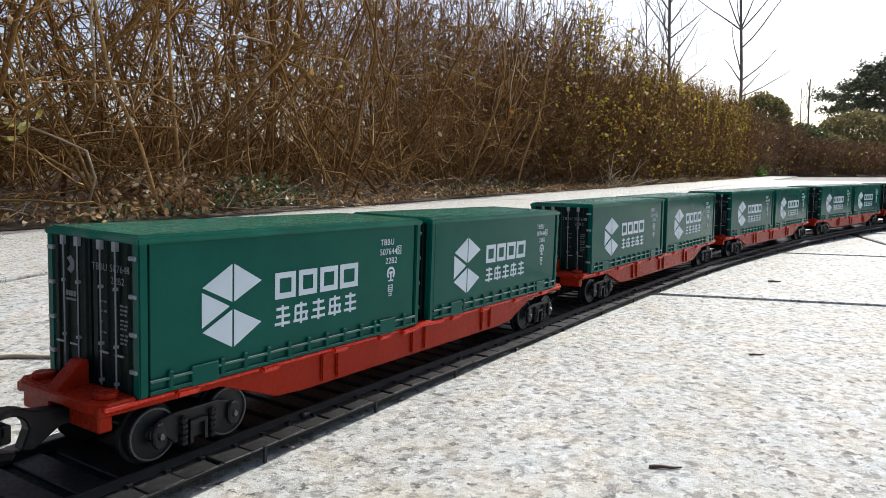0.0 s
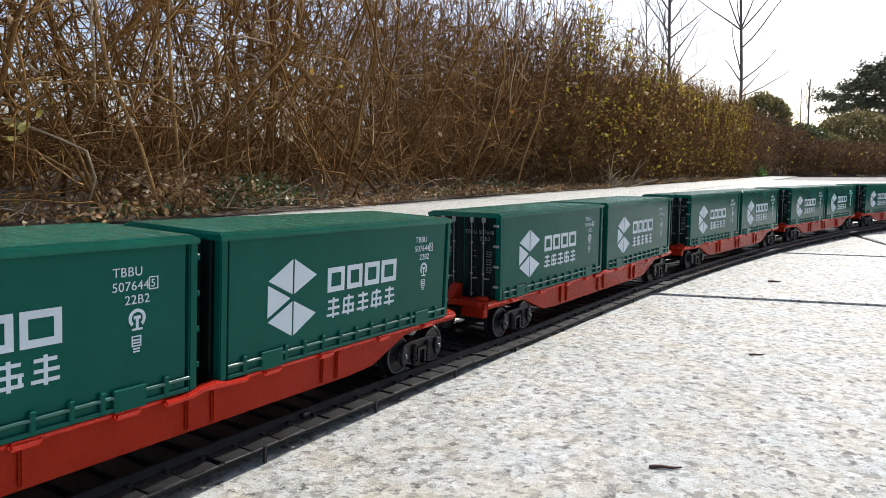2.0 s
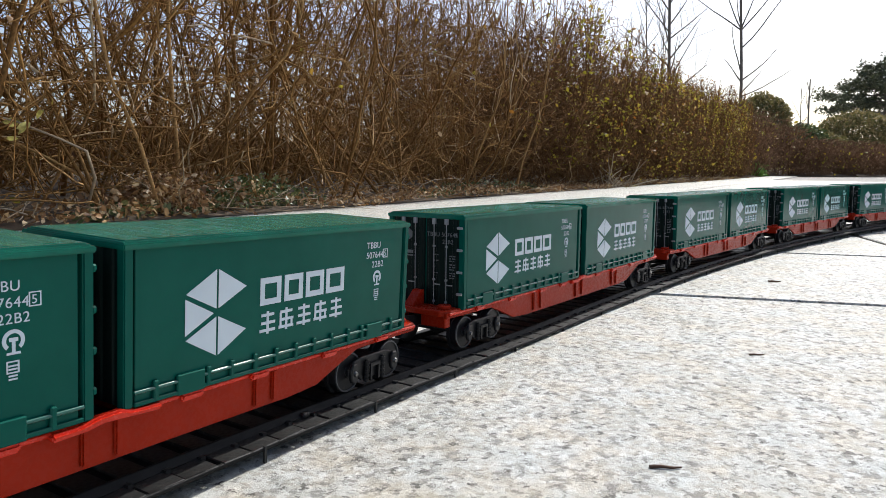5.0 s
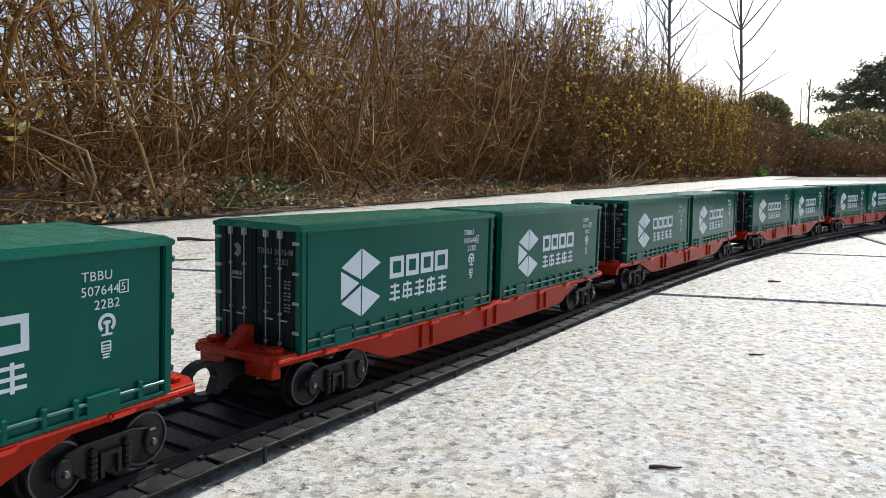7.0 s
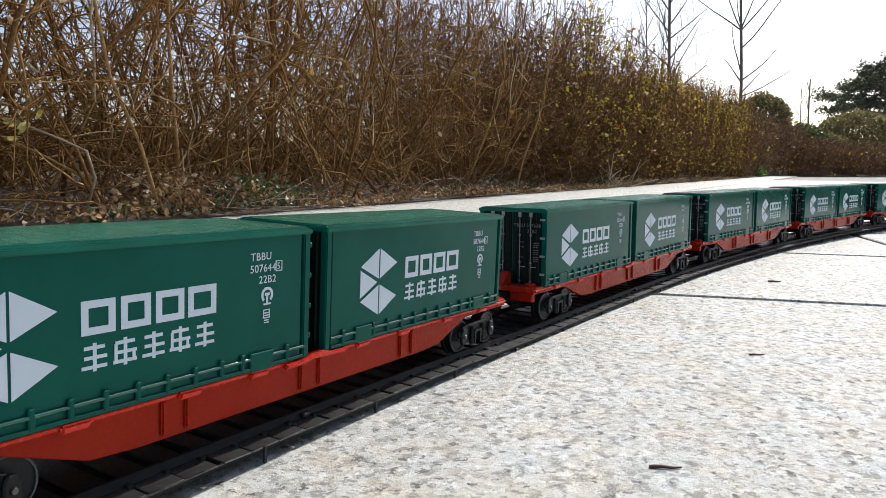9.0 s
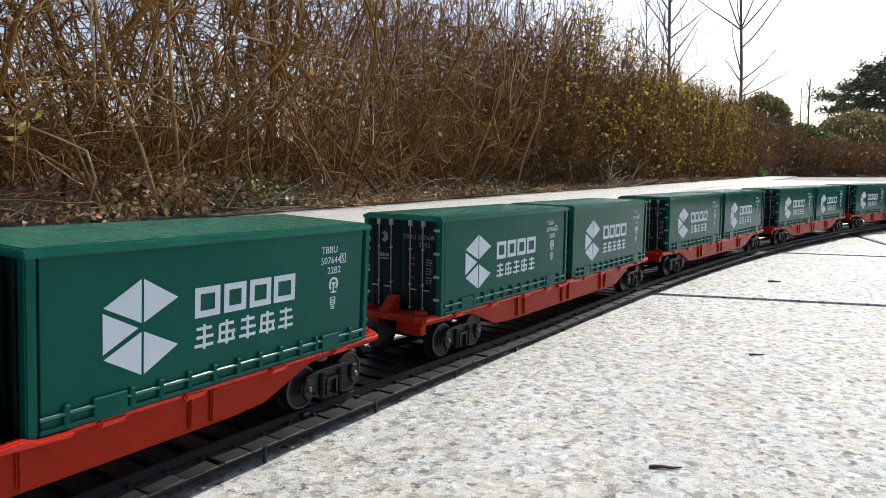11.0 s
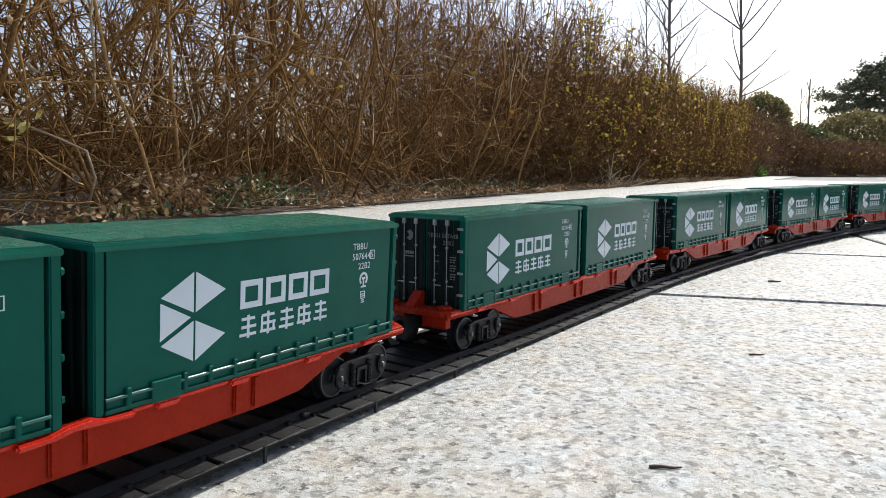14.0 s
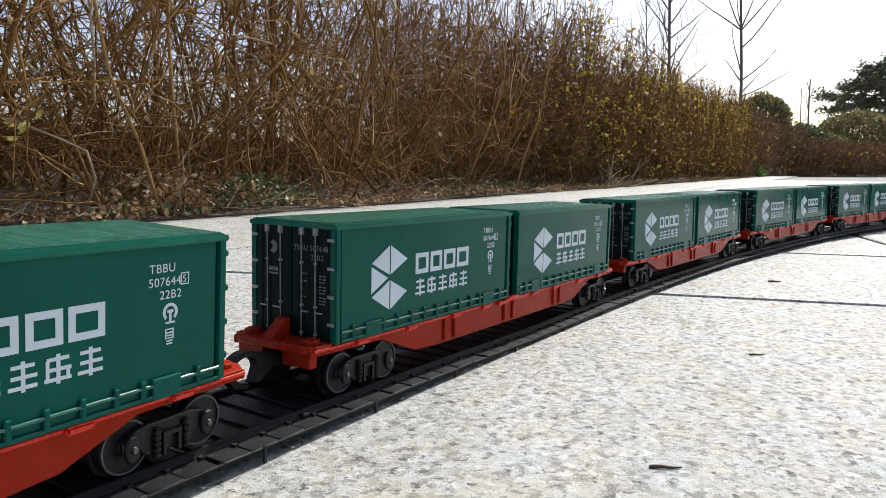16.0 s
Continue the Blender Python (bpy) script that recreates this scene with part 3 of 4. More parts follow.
        for sg in (-1, 1):                    # deep blocks beside the hook, shallow ones beside the loop
            a, c = sorted((sg * 4.4, sg * 17.0))
            lo = d - 7.0 if e < 0 else d - 3.6
            bm_prism(bm, [(a, d - 1.8), (c, d - 1.8), (c, lo), (a, lo)], 'x', e * (X + 5.4), e * (X + 9.2))
        bevel(bm, 0.4, 1)
        part("headstock", bm, RED, ep)
        make_bogie(w, e * (X - 17.3))
    # couplers: a hook in front, a loop bar behind
    bm = bmesh.new()
    z = d - 5.4
    xf = -X
    cx, cz = xf - 22.0, z - 1.6
    body = [(xf + 6, z + 2.0), (xf - 10, z + 2.2), (xf - 15, z + 2.8)]
    for k in range(13):                     # over the top and down to the tip
        a = radians(50 + 14.5 * k)
        body.append((cx + 7.4 * math.cos(a), cz + 6.4 * math.sin(a)))
    body += [(cx - 4.6, cz - 5.4), (cx + 0.8, cz - 6.2), (cx + 1.6, cz - 4.6), (cx - 2.2, cz - 3.6)]
    for k in range(11):                     # back along the inside of the hook
        a = radians(205 - 20 * k)
        body.append((cx + 4.6 * math.cos(a), cz + 4.4 * math.sin(a)))
    body += [(cx + 2.6, cz - 4.4), (cx + 5.4, cz - 5.2), (xf - 10, z - 2.6), (xf + 6, z - 2.2)]
    bm_prism(bm, body, 'y', -1.9, 1.9)
    bevel(bm, 0.35, 1)
    bmesh.ops.remove_doubles(bm, verts=bm.verts, dist=1e-6)
    part("hook_coupler", bm, BLACK, w, "black plastic hook coupler")
    bm = bmesh.new()
    xr = X
    bm_box(bm, xr - 6, xr + 13, -2.6, 2.6, z - 1.6, z + 1.4)
    bm_box(bm, xr + 12, xr + 21, -4.4, -2.8, z - 1.8, z + 1.2)
    bm_box(bm, xr + 12, xr + 21, 2.8, 4.4, z - 1.8, z + 1.2)
    bm_box(bm, xr + 19.5, xr + 22.5, -4.4, 4.4, z - 3.4, z + 1.2)
    bm_box(bm, xr + 10.5, xr + 13, -4.4, 4.4, z - 1.8, z + 1.2)
    bevel(bm, 0.4, 1)
    part("loop_coupler", bm, BLACK, w, "black plastic loop coupler")
    return w


# ---- track ----
SLEEPER = 0.0111


def make_track():
    tr = new("railway_track")
    tagged(tr, "black plastic toy railway track with wide sleepers on granite paving", "toy track")
    lo, hi = -4.15, 5.85
    st = np.arange(lo, hi, 0.02)
    mats = [track_pose(s) for s in st]
    prof = {"rail": [(-1.5, 2.5), (1.5, 2.5), (1.5, 3.0), (0.75, 3.3), (0.75, 4.6), (0.5, 4.9), (-0.5, 4.9), (-0.75, 4.6), (-0.75, 3.3), (-1.5, 3.0)],
            # Black underlay that stands in for shade between sleepers and under the edges.
            "shade_underlay": [(-24.0, 0.3), (24.0, 0.3), (24.0, 1.8), (-24.0, 1.8)],
            "edge_strip": [(-0.7, 1.5), (0.7, 1.5), (0.7, 2.3), (0.4, 2.6), (-0.4, 2.6), (-0.7, 2.3)]}
    for name, offs in (("rail", (-17.1, 17.1)), ("edge_strip", (-26.0, 26.0)), ("shade_underlay", (0,))):
        for o in offs:
            p = prof[name]
            V = [m @ Vector((0, (o + a) * MM, b * MM)) for m in mats for a, b in p]
            n = len(p)
            F = [(i * n + j, (i + 1) * n + j, (i + 1) * n + (j + 1) % n, i * n + (j + 1) % n) for i in range(len(mats) - 1) for j in range(n)]
            ob = new(name, big_mesh(name, [tuple(v) for v in V], F, RAIL))
            ob.parent = tr
    # sleepers
    bm = bmesh.new()
    plan = [(-5.05, -26.4), (5.05, -26.4), (5.05, -18.4), (3.9, -17.6), (3.9, 17.6), (5.05, 18.4), (5.05, 26.4), (-5.05, 26.4), (-5.05, 18.4), (-3.9, 17.6), (-3.9, -17.6), (-5.05, -18.4)]
    bm_prism(bm, plan, 'z', 1.6, 2.7)
    bevel(bm, 0.25, 1)
    for sg in (-1, 1):                        # moulded rail chairs at the sleeper's corner
        bm_box(bm, 4.0, 5.5, sg * 18.9, sg * 20.6, 2.4, 3.5)
    me = mesh_of("sleeper", bm, TRACK)
    bm = bmesh.new()
    bm_box(bm, -5.0, 5.0, -25.4, 25.4, 1.5, 2.7)
    bv = [tuple(v.co) for v in bm.verts]
    bm.verts.index_update()
    bf = [[v.index for v in f.verts] for f in bm.faces]
    bm.free()
    rs = random.Random(3)
    rest_v, rest_f = [], []
    s = lo + 0.01
    while s < hi:
        if -0.6 < s < 3.2:
            piece("sleeper", me, tr, track_pose(s) @ pose(0, rs.uniform(-0.3, 0.3) * MM, rs.uniform(-0.15, 0.15) * MM, rs.uniform(-0.5, 0.5), rs.uniform(-2.2, 2.2), rs.uniform(-0.8, 0.8)))
        else:
            m = track_pose(s)
            b = len(rest_v)
            rest_v += [tuple(m @ Vector(v)) for v in bv]
            rest_f += [[b + k for k in f] for f in bf]
        s += SLEEPER
    ob = new("far_sleepers", big_mesh("far_sleepers", rest_v, rest_f, TRACK))
    ob.parent = tr
    tagged(ob, kind="stuff")
    # small feet under the edges, a joint block at each section's end
    bm = bmesh.new()
    bm_box(bm, -0.45, 0.45, -0.4, 0.4, -2.2, 0.0)
    foot = mesh_of("track_foot", bm, TRACK)
    bm = bmesh.new()
    bm_box(bm, -1.6, 1.6, -1.2, 1.2, 2.5, 4.2)
    bevel(bm, 0.5, 1)
    clip = mesh_of("rail_joiner", bm, TRACK)
    for k in range(-12, 60):
        s = -0.045 + k * 0.0517
        z = float(line(s)[3])
        for sg in (-1, 1):
            m = track_pose(s) @ pose(0, sg * 26.6 * MM, 0)
            m.translation.z = z + 0.0022
            piece("track_foot", foot, tr, m @ Matrix.Diagonal((1, 1, max(0.2, (z + 0.0022) / 0.0022), 1)))
    for k in range(-2, 12):
        s = -0.02 + k * 0.31
        for sg in (-1, 1):
            piece("rail_joiner", clip, tr, track_pose(s) @ pose(0, sg * 18.6 * MM, 0))
    return tr


make_track()
WAGON = make_wagon()
CONTAINER, PLAIN = make_container(True), make_container(False)
WAGONS = []
for n in range(-1, 19):
    w = WAGON if n == -1 else copy_thing(WAGON, Matrix.Identity(4))
    c1 = CONTAINER if n == -1 else copy_thing(CONTAINER, Matrix.Identity(4))
    c2 = PLAIN if n == -1 else copy_thing(PLAIN, Matrix.Identity(4))
    WAGONS.append((n, w, c1, c2))


# ---- hedge ----
RNG = np.random.default_rng(7)


def sticks(P, R, sides=3):
    """Tapered sticks: P (n, k, 3) are their middle lines, R (n, k) their radii. Gives vertices and four-cornered faces."""
    n, k, _ = P.shape
    T = np.gradient(P, axis=1)
    T /= np.linalg.norm(T, axis=2, keepdims=True) + 1e-12
    ref = np.where(abs(T[:, :1, 2:3]) > 0.9, np.array([[[1.0, 0, 0]]]), np.array([[[0, 0, 1.0]]]))
    A = np.cross(T, np.broadcast_to(ref, T.shape))
    A /= np.linalg.norm(A, axis=2, keepdims=True) + 1e-12
    B = np.cross(T, A)
    ang = 2 * np.pi * np.arange(sides) / sides
    V = P[:, :, None] + R[:, :, None, None] * (A[:, :, None] * np.cos(ang)[None, None, :, None] + B[:, :, None] * np.sin(ang)[None, None, :, None])
    idx = np.arange(n * k * sides).reshape(n, k, sides)
    a, b = idx[:, :-1], idx[:, 1:]
    F = np.stack([a, np.roll(a, -1, 2), np.roll(b, -1, 2), b], -1).reshape(-1, 4)
    return V.reshape(-1, 3), F


def grow(start, way, length, k, wobble, lift=0.0):
    """Crooked lines from start along way: (n, k, 3)."""
    n = len(start)
    step = (length / (k - 1))[:, None]
    P = np.empty((n, k, 3))
    P[:, 0] = start
    d = way / np.linalg.norm(way, axis=1, keepdims=True)
    for i in range(1, k):
        d = d + RNG.normal(0, wobble, (n, 3))
        d[:, 2] += lift
        d /= np.linalg.norm(d, axis=1, keepdims=True)
        P[:, i] = P[:, i - 1] + d * step
    return P


def shoots(parent, count, lo, hi, spread, length, k, wobble, lift):
    """Side shoots on the lines of parent."""
    n, m, _ = parent.shape
    i = np.repeat(np.arange(n), count)
    f = RNG.uniform(lo, hi, len(i)) * (m - 1)
    j = np.minimum(f.astype(int), m - 2)
    w = (f - j)[:, None]
    p = parent[i, j] * (1 - w) + parent[i, j + 1] * w
    t = parent[i, j + 1] - parent[i, j]
    t /= np.linalg.norm(t, axis=1, keepdims=True) + 1e-12
    way = t + RNG.normal(0, spread, (len(i), 3))
    return grow(p, way, RNG.uniform(*length, len(i)), k, wobble, lift), f / (m - 1)


def taper(n, k, a, b):
    a = a if np.ndim(a) else np.full(n, a)
    return a[:, None] * np.linspace(1, b, k)[None]


def leaves(P, size, way=None, flat_down=0.0):
    """Folded, curled, pointed leaves at the points P."""
    n = len(P)
    d = RNG.normal(0, 1, (n, 3)) if way is None else way + RNG.normal(0, 0.5, (n, 3))
    d[:, 2] *= 1 - flat_down
    d /= np.linalg.norm(d, axis=1, keepdims=True)
    s = np.cross(d, RNG.normal(0, 1, (n, 3)) * (1 - flat_down) + np.array([0, 0, 1.0]) * flat_down)
    s /= np.linalg.norm(s, axis=1, keepdims=True) + 1e-12
    u = np.cross(s, d)
    L = RNG.uniform(*size, n)[:, None]
    W = L * RNG.uniform(0.20, 0.34, (n, 1))
    fold = L * RNG.uniform(-0.14, 0.14, (n, 1))
    curl = L * RNG.uniform(-0.35, 0.15, (n, 1))
    mid = lambda f: P + d * L * f + u * curl * f * f
    m1, m2, tip = mid(0.3), mid(0.66), mid(1.0)
    r1, r2 = mid(0.26) + s * W * 0.8 + u * fold, mid(0.62) + s * W + u * fold
    l1, l2 = mid(0.24) - s * W * 0.8 + u * fold, mid(0.60) - s * W + u * fold
    V = np.stack([P, r1, r2, tip, l2, l1, m1, m2], 1)
    b = (np.arange(n) * 8)[:, None]
    F = np.concatenate([b + np.array([[0, 1, 2, 6]]), b + np.array([[6, 2, 3, 7]]), b + np.array([[0, 6, 4, 5]]), b + np.array([[6, 7, 3, 4]])])
    return V.reshape(-1, 3), F


def joined(*vf):
    V, F, o = [], [], 0
    for v, f in vf:
        V.append(v)
        F.append(f + o)
        o += len(v)
    return np.concatenate(V), np.concatenate(F)


def thing_part(name, vf, material, parent, label="", smooth=False):
    ob = new(name, big_mesh(name, vf[0], vf[1], material, smooth))
    ob.parent = parent
    return tagged(ob, label, kind="stuff" if name.endswith("s") else "")


def make_shrub(u0, width, stems, branches, twigs, fat, height, leafy, far, behind=0.0):
    sh = new("hedge_shrub")
    n = stems
    u = u0 + RNG.uniform(0, width, n)
    v = -RNG.beta(1.0, 1.5, n) * 0.80 - 0.02 - behind
    x, y = hedge_point(u, v)
    p0 = np.stack([x, y, np.full(n, 0.005)], 1)
    slant = 0.36 if u0 < 1.2 else 0.30
    lean = np.stack([RNG.normal(0, slant, n), RNG.normal(0, slant, n), np.ones(n)], 1)
    lean[:, :2] += np.array([HN.x, HN.y]) * 0.06
    H = height * RNG.uniform(0.78, 1.06, n)
    S = grow(p0, lean, H, 8, 0.10, 0.05)
    B, fb = shoots(S, branches, 0.02, 0.98, 0.75, (0.06, 0.28), 5, 0.30, 0.05)
    T, ft = shoots(B, twigs, 0.05, 1.0, 0.85, (0.025, 0.11), 3, 0.28, 0.02)
    if 1.2 < u0 < 3.1:          # dense below, open thin tips above
        top = 0.57 if u0 < 1.9 else 0.66
        B = B[(B[:, 0, 2] < top) | (RNG.random(len(B)) < 0.45)]
        T = T[(T[:, 0, 2] < top) | (RNG.random(len(T)) < 0.28)]
    for a in (S, B, T):
        over = np.maximum(a[:, :, 2] - height * 1.02, 0)
        a[:, :, 2] -= over * 0.88
        a[:, :, 2] = np.maximum(a[:, :, 2], 0.004)
        # the clipped face towards the paving
        d = (a[:, :, 0] - HEDGE_P.x) * HN.x + (a[:, :, 1] - HEDGE_P.y) * HN.y
        if not far:
            out = np.maximum(d - 0.05, 0)
            a[:, :, 0] -= out * HN.x * 0.85
            a[:, :, 1] -= out * HN.y * 0.85
    stem_v = sticks(S, taper(n, 8, RNG.beta(1.0, 3.0, n) * 0.0042 * fat + 0.0016 * fat, 0.35), 5)
    if far:
        thing_part("stems", stem_v, FAR_TWIG, sh)
        thing_part("twigs", joined(sticks(B, taper(len(B), 5, 0.0030 * fat, 0.4)), sticks(T, taper(len(T), 3, 0.0022 * fat, 0.5))), FAR_TWIG, sh)
    else:
        thing_part("stems", stem_v, BARK if u0 < 1.5 else RUST_TWIG, sh, smooth=True)
        thing_part("twigs", joined(sticks(B, taper(len(B), 5, RNG.uniform(0.0011, 0.0023, len(B)) * fat, 0.45)), sticks(T, taper(len(T), 3, RNG.uniform(0.0006, 0.0012, len(T)) * fat, 0.5))), TWIG if u0 < 1.5 else RUST_TWIG, sh)
    if not far:
        # low tangle of crossing shoots near the ground
        dense = u0 > 1.4
        k = int((4200 if dense else 1150) * width)
        x, y = hedge_point(u0 + RNG.uniform(0, width, k), -RNG.uniform(0.0, 1.0, k) ** 1.2 * 1.1)
        U = grow(np.stack([x, y, (RNG.beta(1.1, 1.4, k) * 0.56 if dense else RNG.beta(1.0, 2.2, k) * 0.30) + 0.01], 1), np.stack([RNG.normal(0, 1, k), RNG.normal(0, 1, k), RNG.normal(0.35, 0.5, k)], 1), RNG.uniform(0.05, 0.20, k), 5, 0.30, 0.0)
        U[:, :, 2] = np.maximum(U[:, :, 2], 0.006)
        d = (U[:, :, 0] - HEDGE_P.x) * HN.x + (U[:, :, 1] - HEDGE_P.y) * HN.y
        out = np.maximum(d - 0.03, 0)
        U[:, :, 0] -= out * HN.x * 0.9
        U[:, :, 1] -= out * HN.y * 0.9
        tagged(thing_part("low_twigs", sticks(U, taper(k, 5, RNG.beta(1.0, 3.0, k) * 0.0024 + 0.0006, 0.45)), RUST_TWIG if dense else BARK, sh), kind="stuff")
    ends = T[:, -1]
    if leafy > 0:
        front = (ends[:, 0] - HEDGE_P.x) * HN.x + (ends[:, 1] - HEDGE_P.y) * HN.y > -0.14
        clump = np.array([noise.noise(Vector(q) * 5.0) for q in ends]) > 0.02
        pick = (RNG.random(len(ends)) < np.where(front, leafy * 4.5, leafy * 0.3) * np.where(clump, 1.3, 0.12)) & (ends[:, 2] < height * 0.93)
        if pick.sum() > 3:
            thing_part("leaves", leaves(ends[pick], (0.010, 0.020) if not far else (0.03, 0.06)), LEAF_YELLOW, sh, "yellow-green leaves left on the twigs")
    if not far and u0 > 1.2:
        at = T[:, 1] if u0 < 1.4 else np.concatenate([T[:, 1], T[:, 2]])
        at = at[RNG.random(len(at)) < (0.12 if u0 < 1.6 else 0.30)]
        thing_part("withered_leaves", leaves(at, (0.005, 0.011) if u0 < 3 else (0.008, 0.016)), LEAF_RUST, sh, "tiny withered rust-brown leaves")
    pick = RNG.random(len(ends)) < (0.012 if not far else 0.03) * (5 if 2.2 < u0 < 3.3 else 1)
    if pick.sum() > 2:
        thing_part("dry_leaves", leaves(ends[pick], (0.014, 0.034)), LEAF_BROWN, sh, "curled brown leaves")
    tagged(sh, "leafless brown hedge shrub of dense thin twigs" if leafy < 0.03 else "brown hedge shrub with a few yellow-green leaves", "hedge shrub", "shrubs of the hedge")
    return sh


u = -0.75
while u < 8.4:
    near = u < 2.4
    lf = 0.004
    if 1.7 < u < 7.6:
        lf = 0.06 + 0.25 * max(0.0, noise.noise((u * 1.7, 3.1, 0))) + (0.30 if 2.2 < u < 3.5 else 0.14 if u > 3 else 0)
    h = np.interp(u, (1.7, 2.5, 3.0, 3.5, 4.5, 6.4, 8.4), (0.80, 0.74, 0.68, 0.63, 0.68, 0.78, 0.78)) + 0.05 * noise.noise((u * 1.3, 0, 5))
    make_shrub(u, 0.34, (29 if u < 1.3 else 31) if near else 26, (11 if u < 1.2 else 13) if near else 14, (6 if u > 0.3 else 7) if u < 1.2 else 8, (1.25 if u < 1.2 else 0.9) if near else 1.1, h, lf, False)
    u += 0.30
while u < 38:
    wd = 1.2 if u < 16 else 2.4
    make_shrub(u, wd * 1.1, 60, 10, 6, 1.9 if u < 16 else 2.8, np.interp(u, (10.4, 12.2), (0.76, 0.55)) + 0.03 * noise.noise((u, 0, 5)), 0.02 if u < 14 else 0.0, True)
    u += wd

u = -1.6
while u < 4.0:                  # low scrub behind the hedge
    make_shrub(u, 0.75, 60, 10, 7, 1.7, 0.17 + 0.04 * noise.noise((u * 2.1, 4, 1)), 0.0, True, 1.3)
    u += 0.6


def make_litter():
    """Dead leaves and dry stalks at the hedge's foot."""
    n = 13000
    u = RNG.uniform(-0.8, 7.0, n)
    v = -np.abs(RNG.normal(0, 0.11, n)) + 0.035 + 0.02 * np.sin(u * 11)
    x, y = hedge_point(u, v)
    mound = 0.055 * np.exp(-((u - 0.32) / 0.16) ** 2) + 0.012 * np.exp(-((u - 1.3) / 0.3) ** 2)
    z = 0.004 + np.clip(-v, 0, 0.3) * 0.10 + RNG.uniform(0, 0.012, n) + mound * RNG.uniform(0.2, 1.2, n)
    k = 3600                                # the heap at the foot
    hu, hv = 0.30 + RNG.normal(0, 0.075, k), -0.075 + RNG.normal(0, 0.035, k)
    hx, hy = hedge_point(hu, hv)
    hz = 0.006 + 0.058 * np.exp(-((hu - 0.30) / 0.09) ** 2 - ((hv + 0.075) / 0.05) ** 2) * RNG.uniform(0.3, 1.05, k)
    x, y, z = np.concatenate([x, hx]), np.concatenate([y, hy]), np.concatenate([z, hz])
    ob = new("leaf_litter", big_mesh("leaf_litter", *leaves(np.stack([x, y, z], 1), (0.005, 0.014), None, 0.2), LEAF_BROWN))
    tagged(ob, "dry brown leaf litter along the hedge foot", "leaf litter", kind="stuff")
    n = 420
    u = RNG.uniform(-0.8, 6.0, n)
    v = RNG.uniform(-0.16, 0.035, n)
    x, y = hedge_point(u, v)
    P = grow(np.stack([x, y, RNG.uniform(0.006, 0.02, n)], 1), np.stack([RNG.normal(0, 1, n), RNG.normal(0, 1, n), RNG.normal(0.12, 0.16, n)], 1), RNG.uniform(0.04, 0.20, n), 5, 0.14, 0.0)
    P[:, :, 2] = np.maximum(P[:, :, 2], 0.004)
    ob = new("dry_stalks", big_mesh("dry_stalks", *sticks(P, taper(n, 5, RNG.uniform(0.0006, 0.0016, n), 0.5)), STRAW))
    tagged(ob, "pale dry stalks lying at the hedge foot", "dry stalks", kind="stuff")


STRAW = island("pale_straw", [(0.0, (0.22, 0.16, 0.10)), (0.6, (0.38, 0.30, 0.20)), (1.0, (0.55, 0.47, 0.35))], 0.8, 150)
make_litter()


def make_ivy(name, u0, u1, v0, v1, zmax, n, size, material, label):
    u = RNG.uniform(u0, u1, n)
    v = RNG.uniform(v0, v1, n)
    x, y = hedge_point(u, v)
    z = 0.008 + RNG.uniform(0, 1, n) ** 1.6 * zmax * np.sin((u - u0) / (u1 - u0) * np.pi)
    ob = new(name, big_mesh(name, *leaves(np.stack([x, y, z], 1), size, None, 0.3), material))
    tagged(ob, label, "ground plant", kind="stuff")


make_ivy("ground_ivy", 0.33, 0.66, -0.14, 0.0, 0.058, 1900, (0.005, 0.012), LEAF_IVY, "small dark green creeping plant at the hedge foot")
make_ivy("ground_ivy", 0.10, 0.32, -0.05, 0.02, 0.018, 160, (0.007, 0.015), LEAF_IVY, "few small green leaves among dry litter")
make_ivy("ground_ivy", 1.0, 2.0, -0.10, 0.0, 0.035, 900, (0.007, 0.015), LEAF_IVY, "low green plant creeping along the hedge foot")
make_ivy("grass_tuft", 9.6, 10.6, -0.15, 0.0, 0.16, 700, (0.03, 0.07), GRASS, "fresh green grass tuft beside the hedge")


def make_twig_spray():
    """The bare twig with two yellow leaves that reaches out of the hedge."""
    sp = new("leafy_twig")
    P = np.array([[[-0.50, 1.02, 0.02], [-0.478, 1.00, 0.062], [-0.481, 0.985, 0.098], [-0.505, 0.965, 0.113], [-0.545, 0.945, 0.132], [-0.60, 0.93, 0.150]]])
    thing_part("stem", sticks(P, np.linspace(0.0022, 0.0012, 6)[None], 6), STRAW, sp, smooth=True)
    V, F = leaves(np.repeat(P[0, 4:5], 5, 0) + RNG.normal(0, 0.006, (5, 3)), (0.018, 0.026), np.repeat(np.array([[-0.5, -0.3, 0.0]]), 5, 0))
    thing_part("leaves", (V, F), LEAF_PALE, sp, "pale yellow leaves")
    tagged(sp, "pale twig with yellow leaves at the hedge front", "twig")


make_twig_spray()


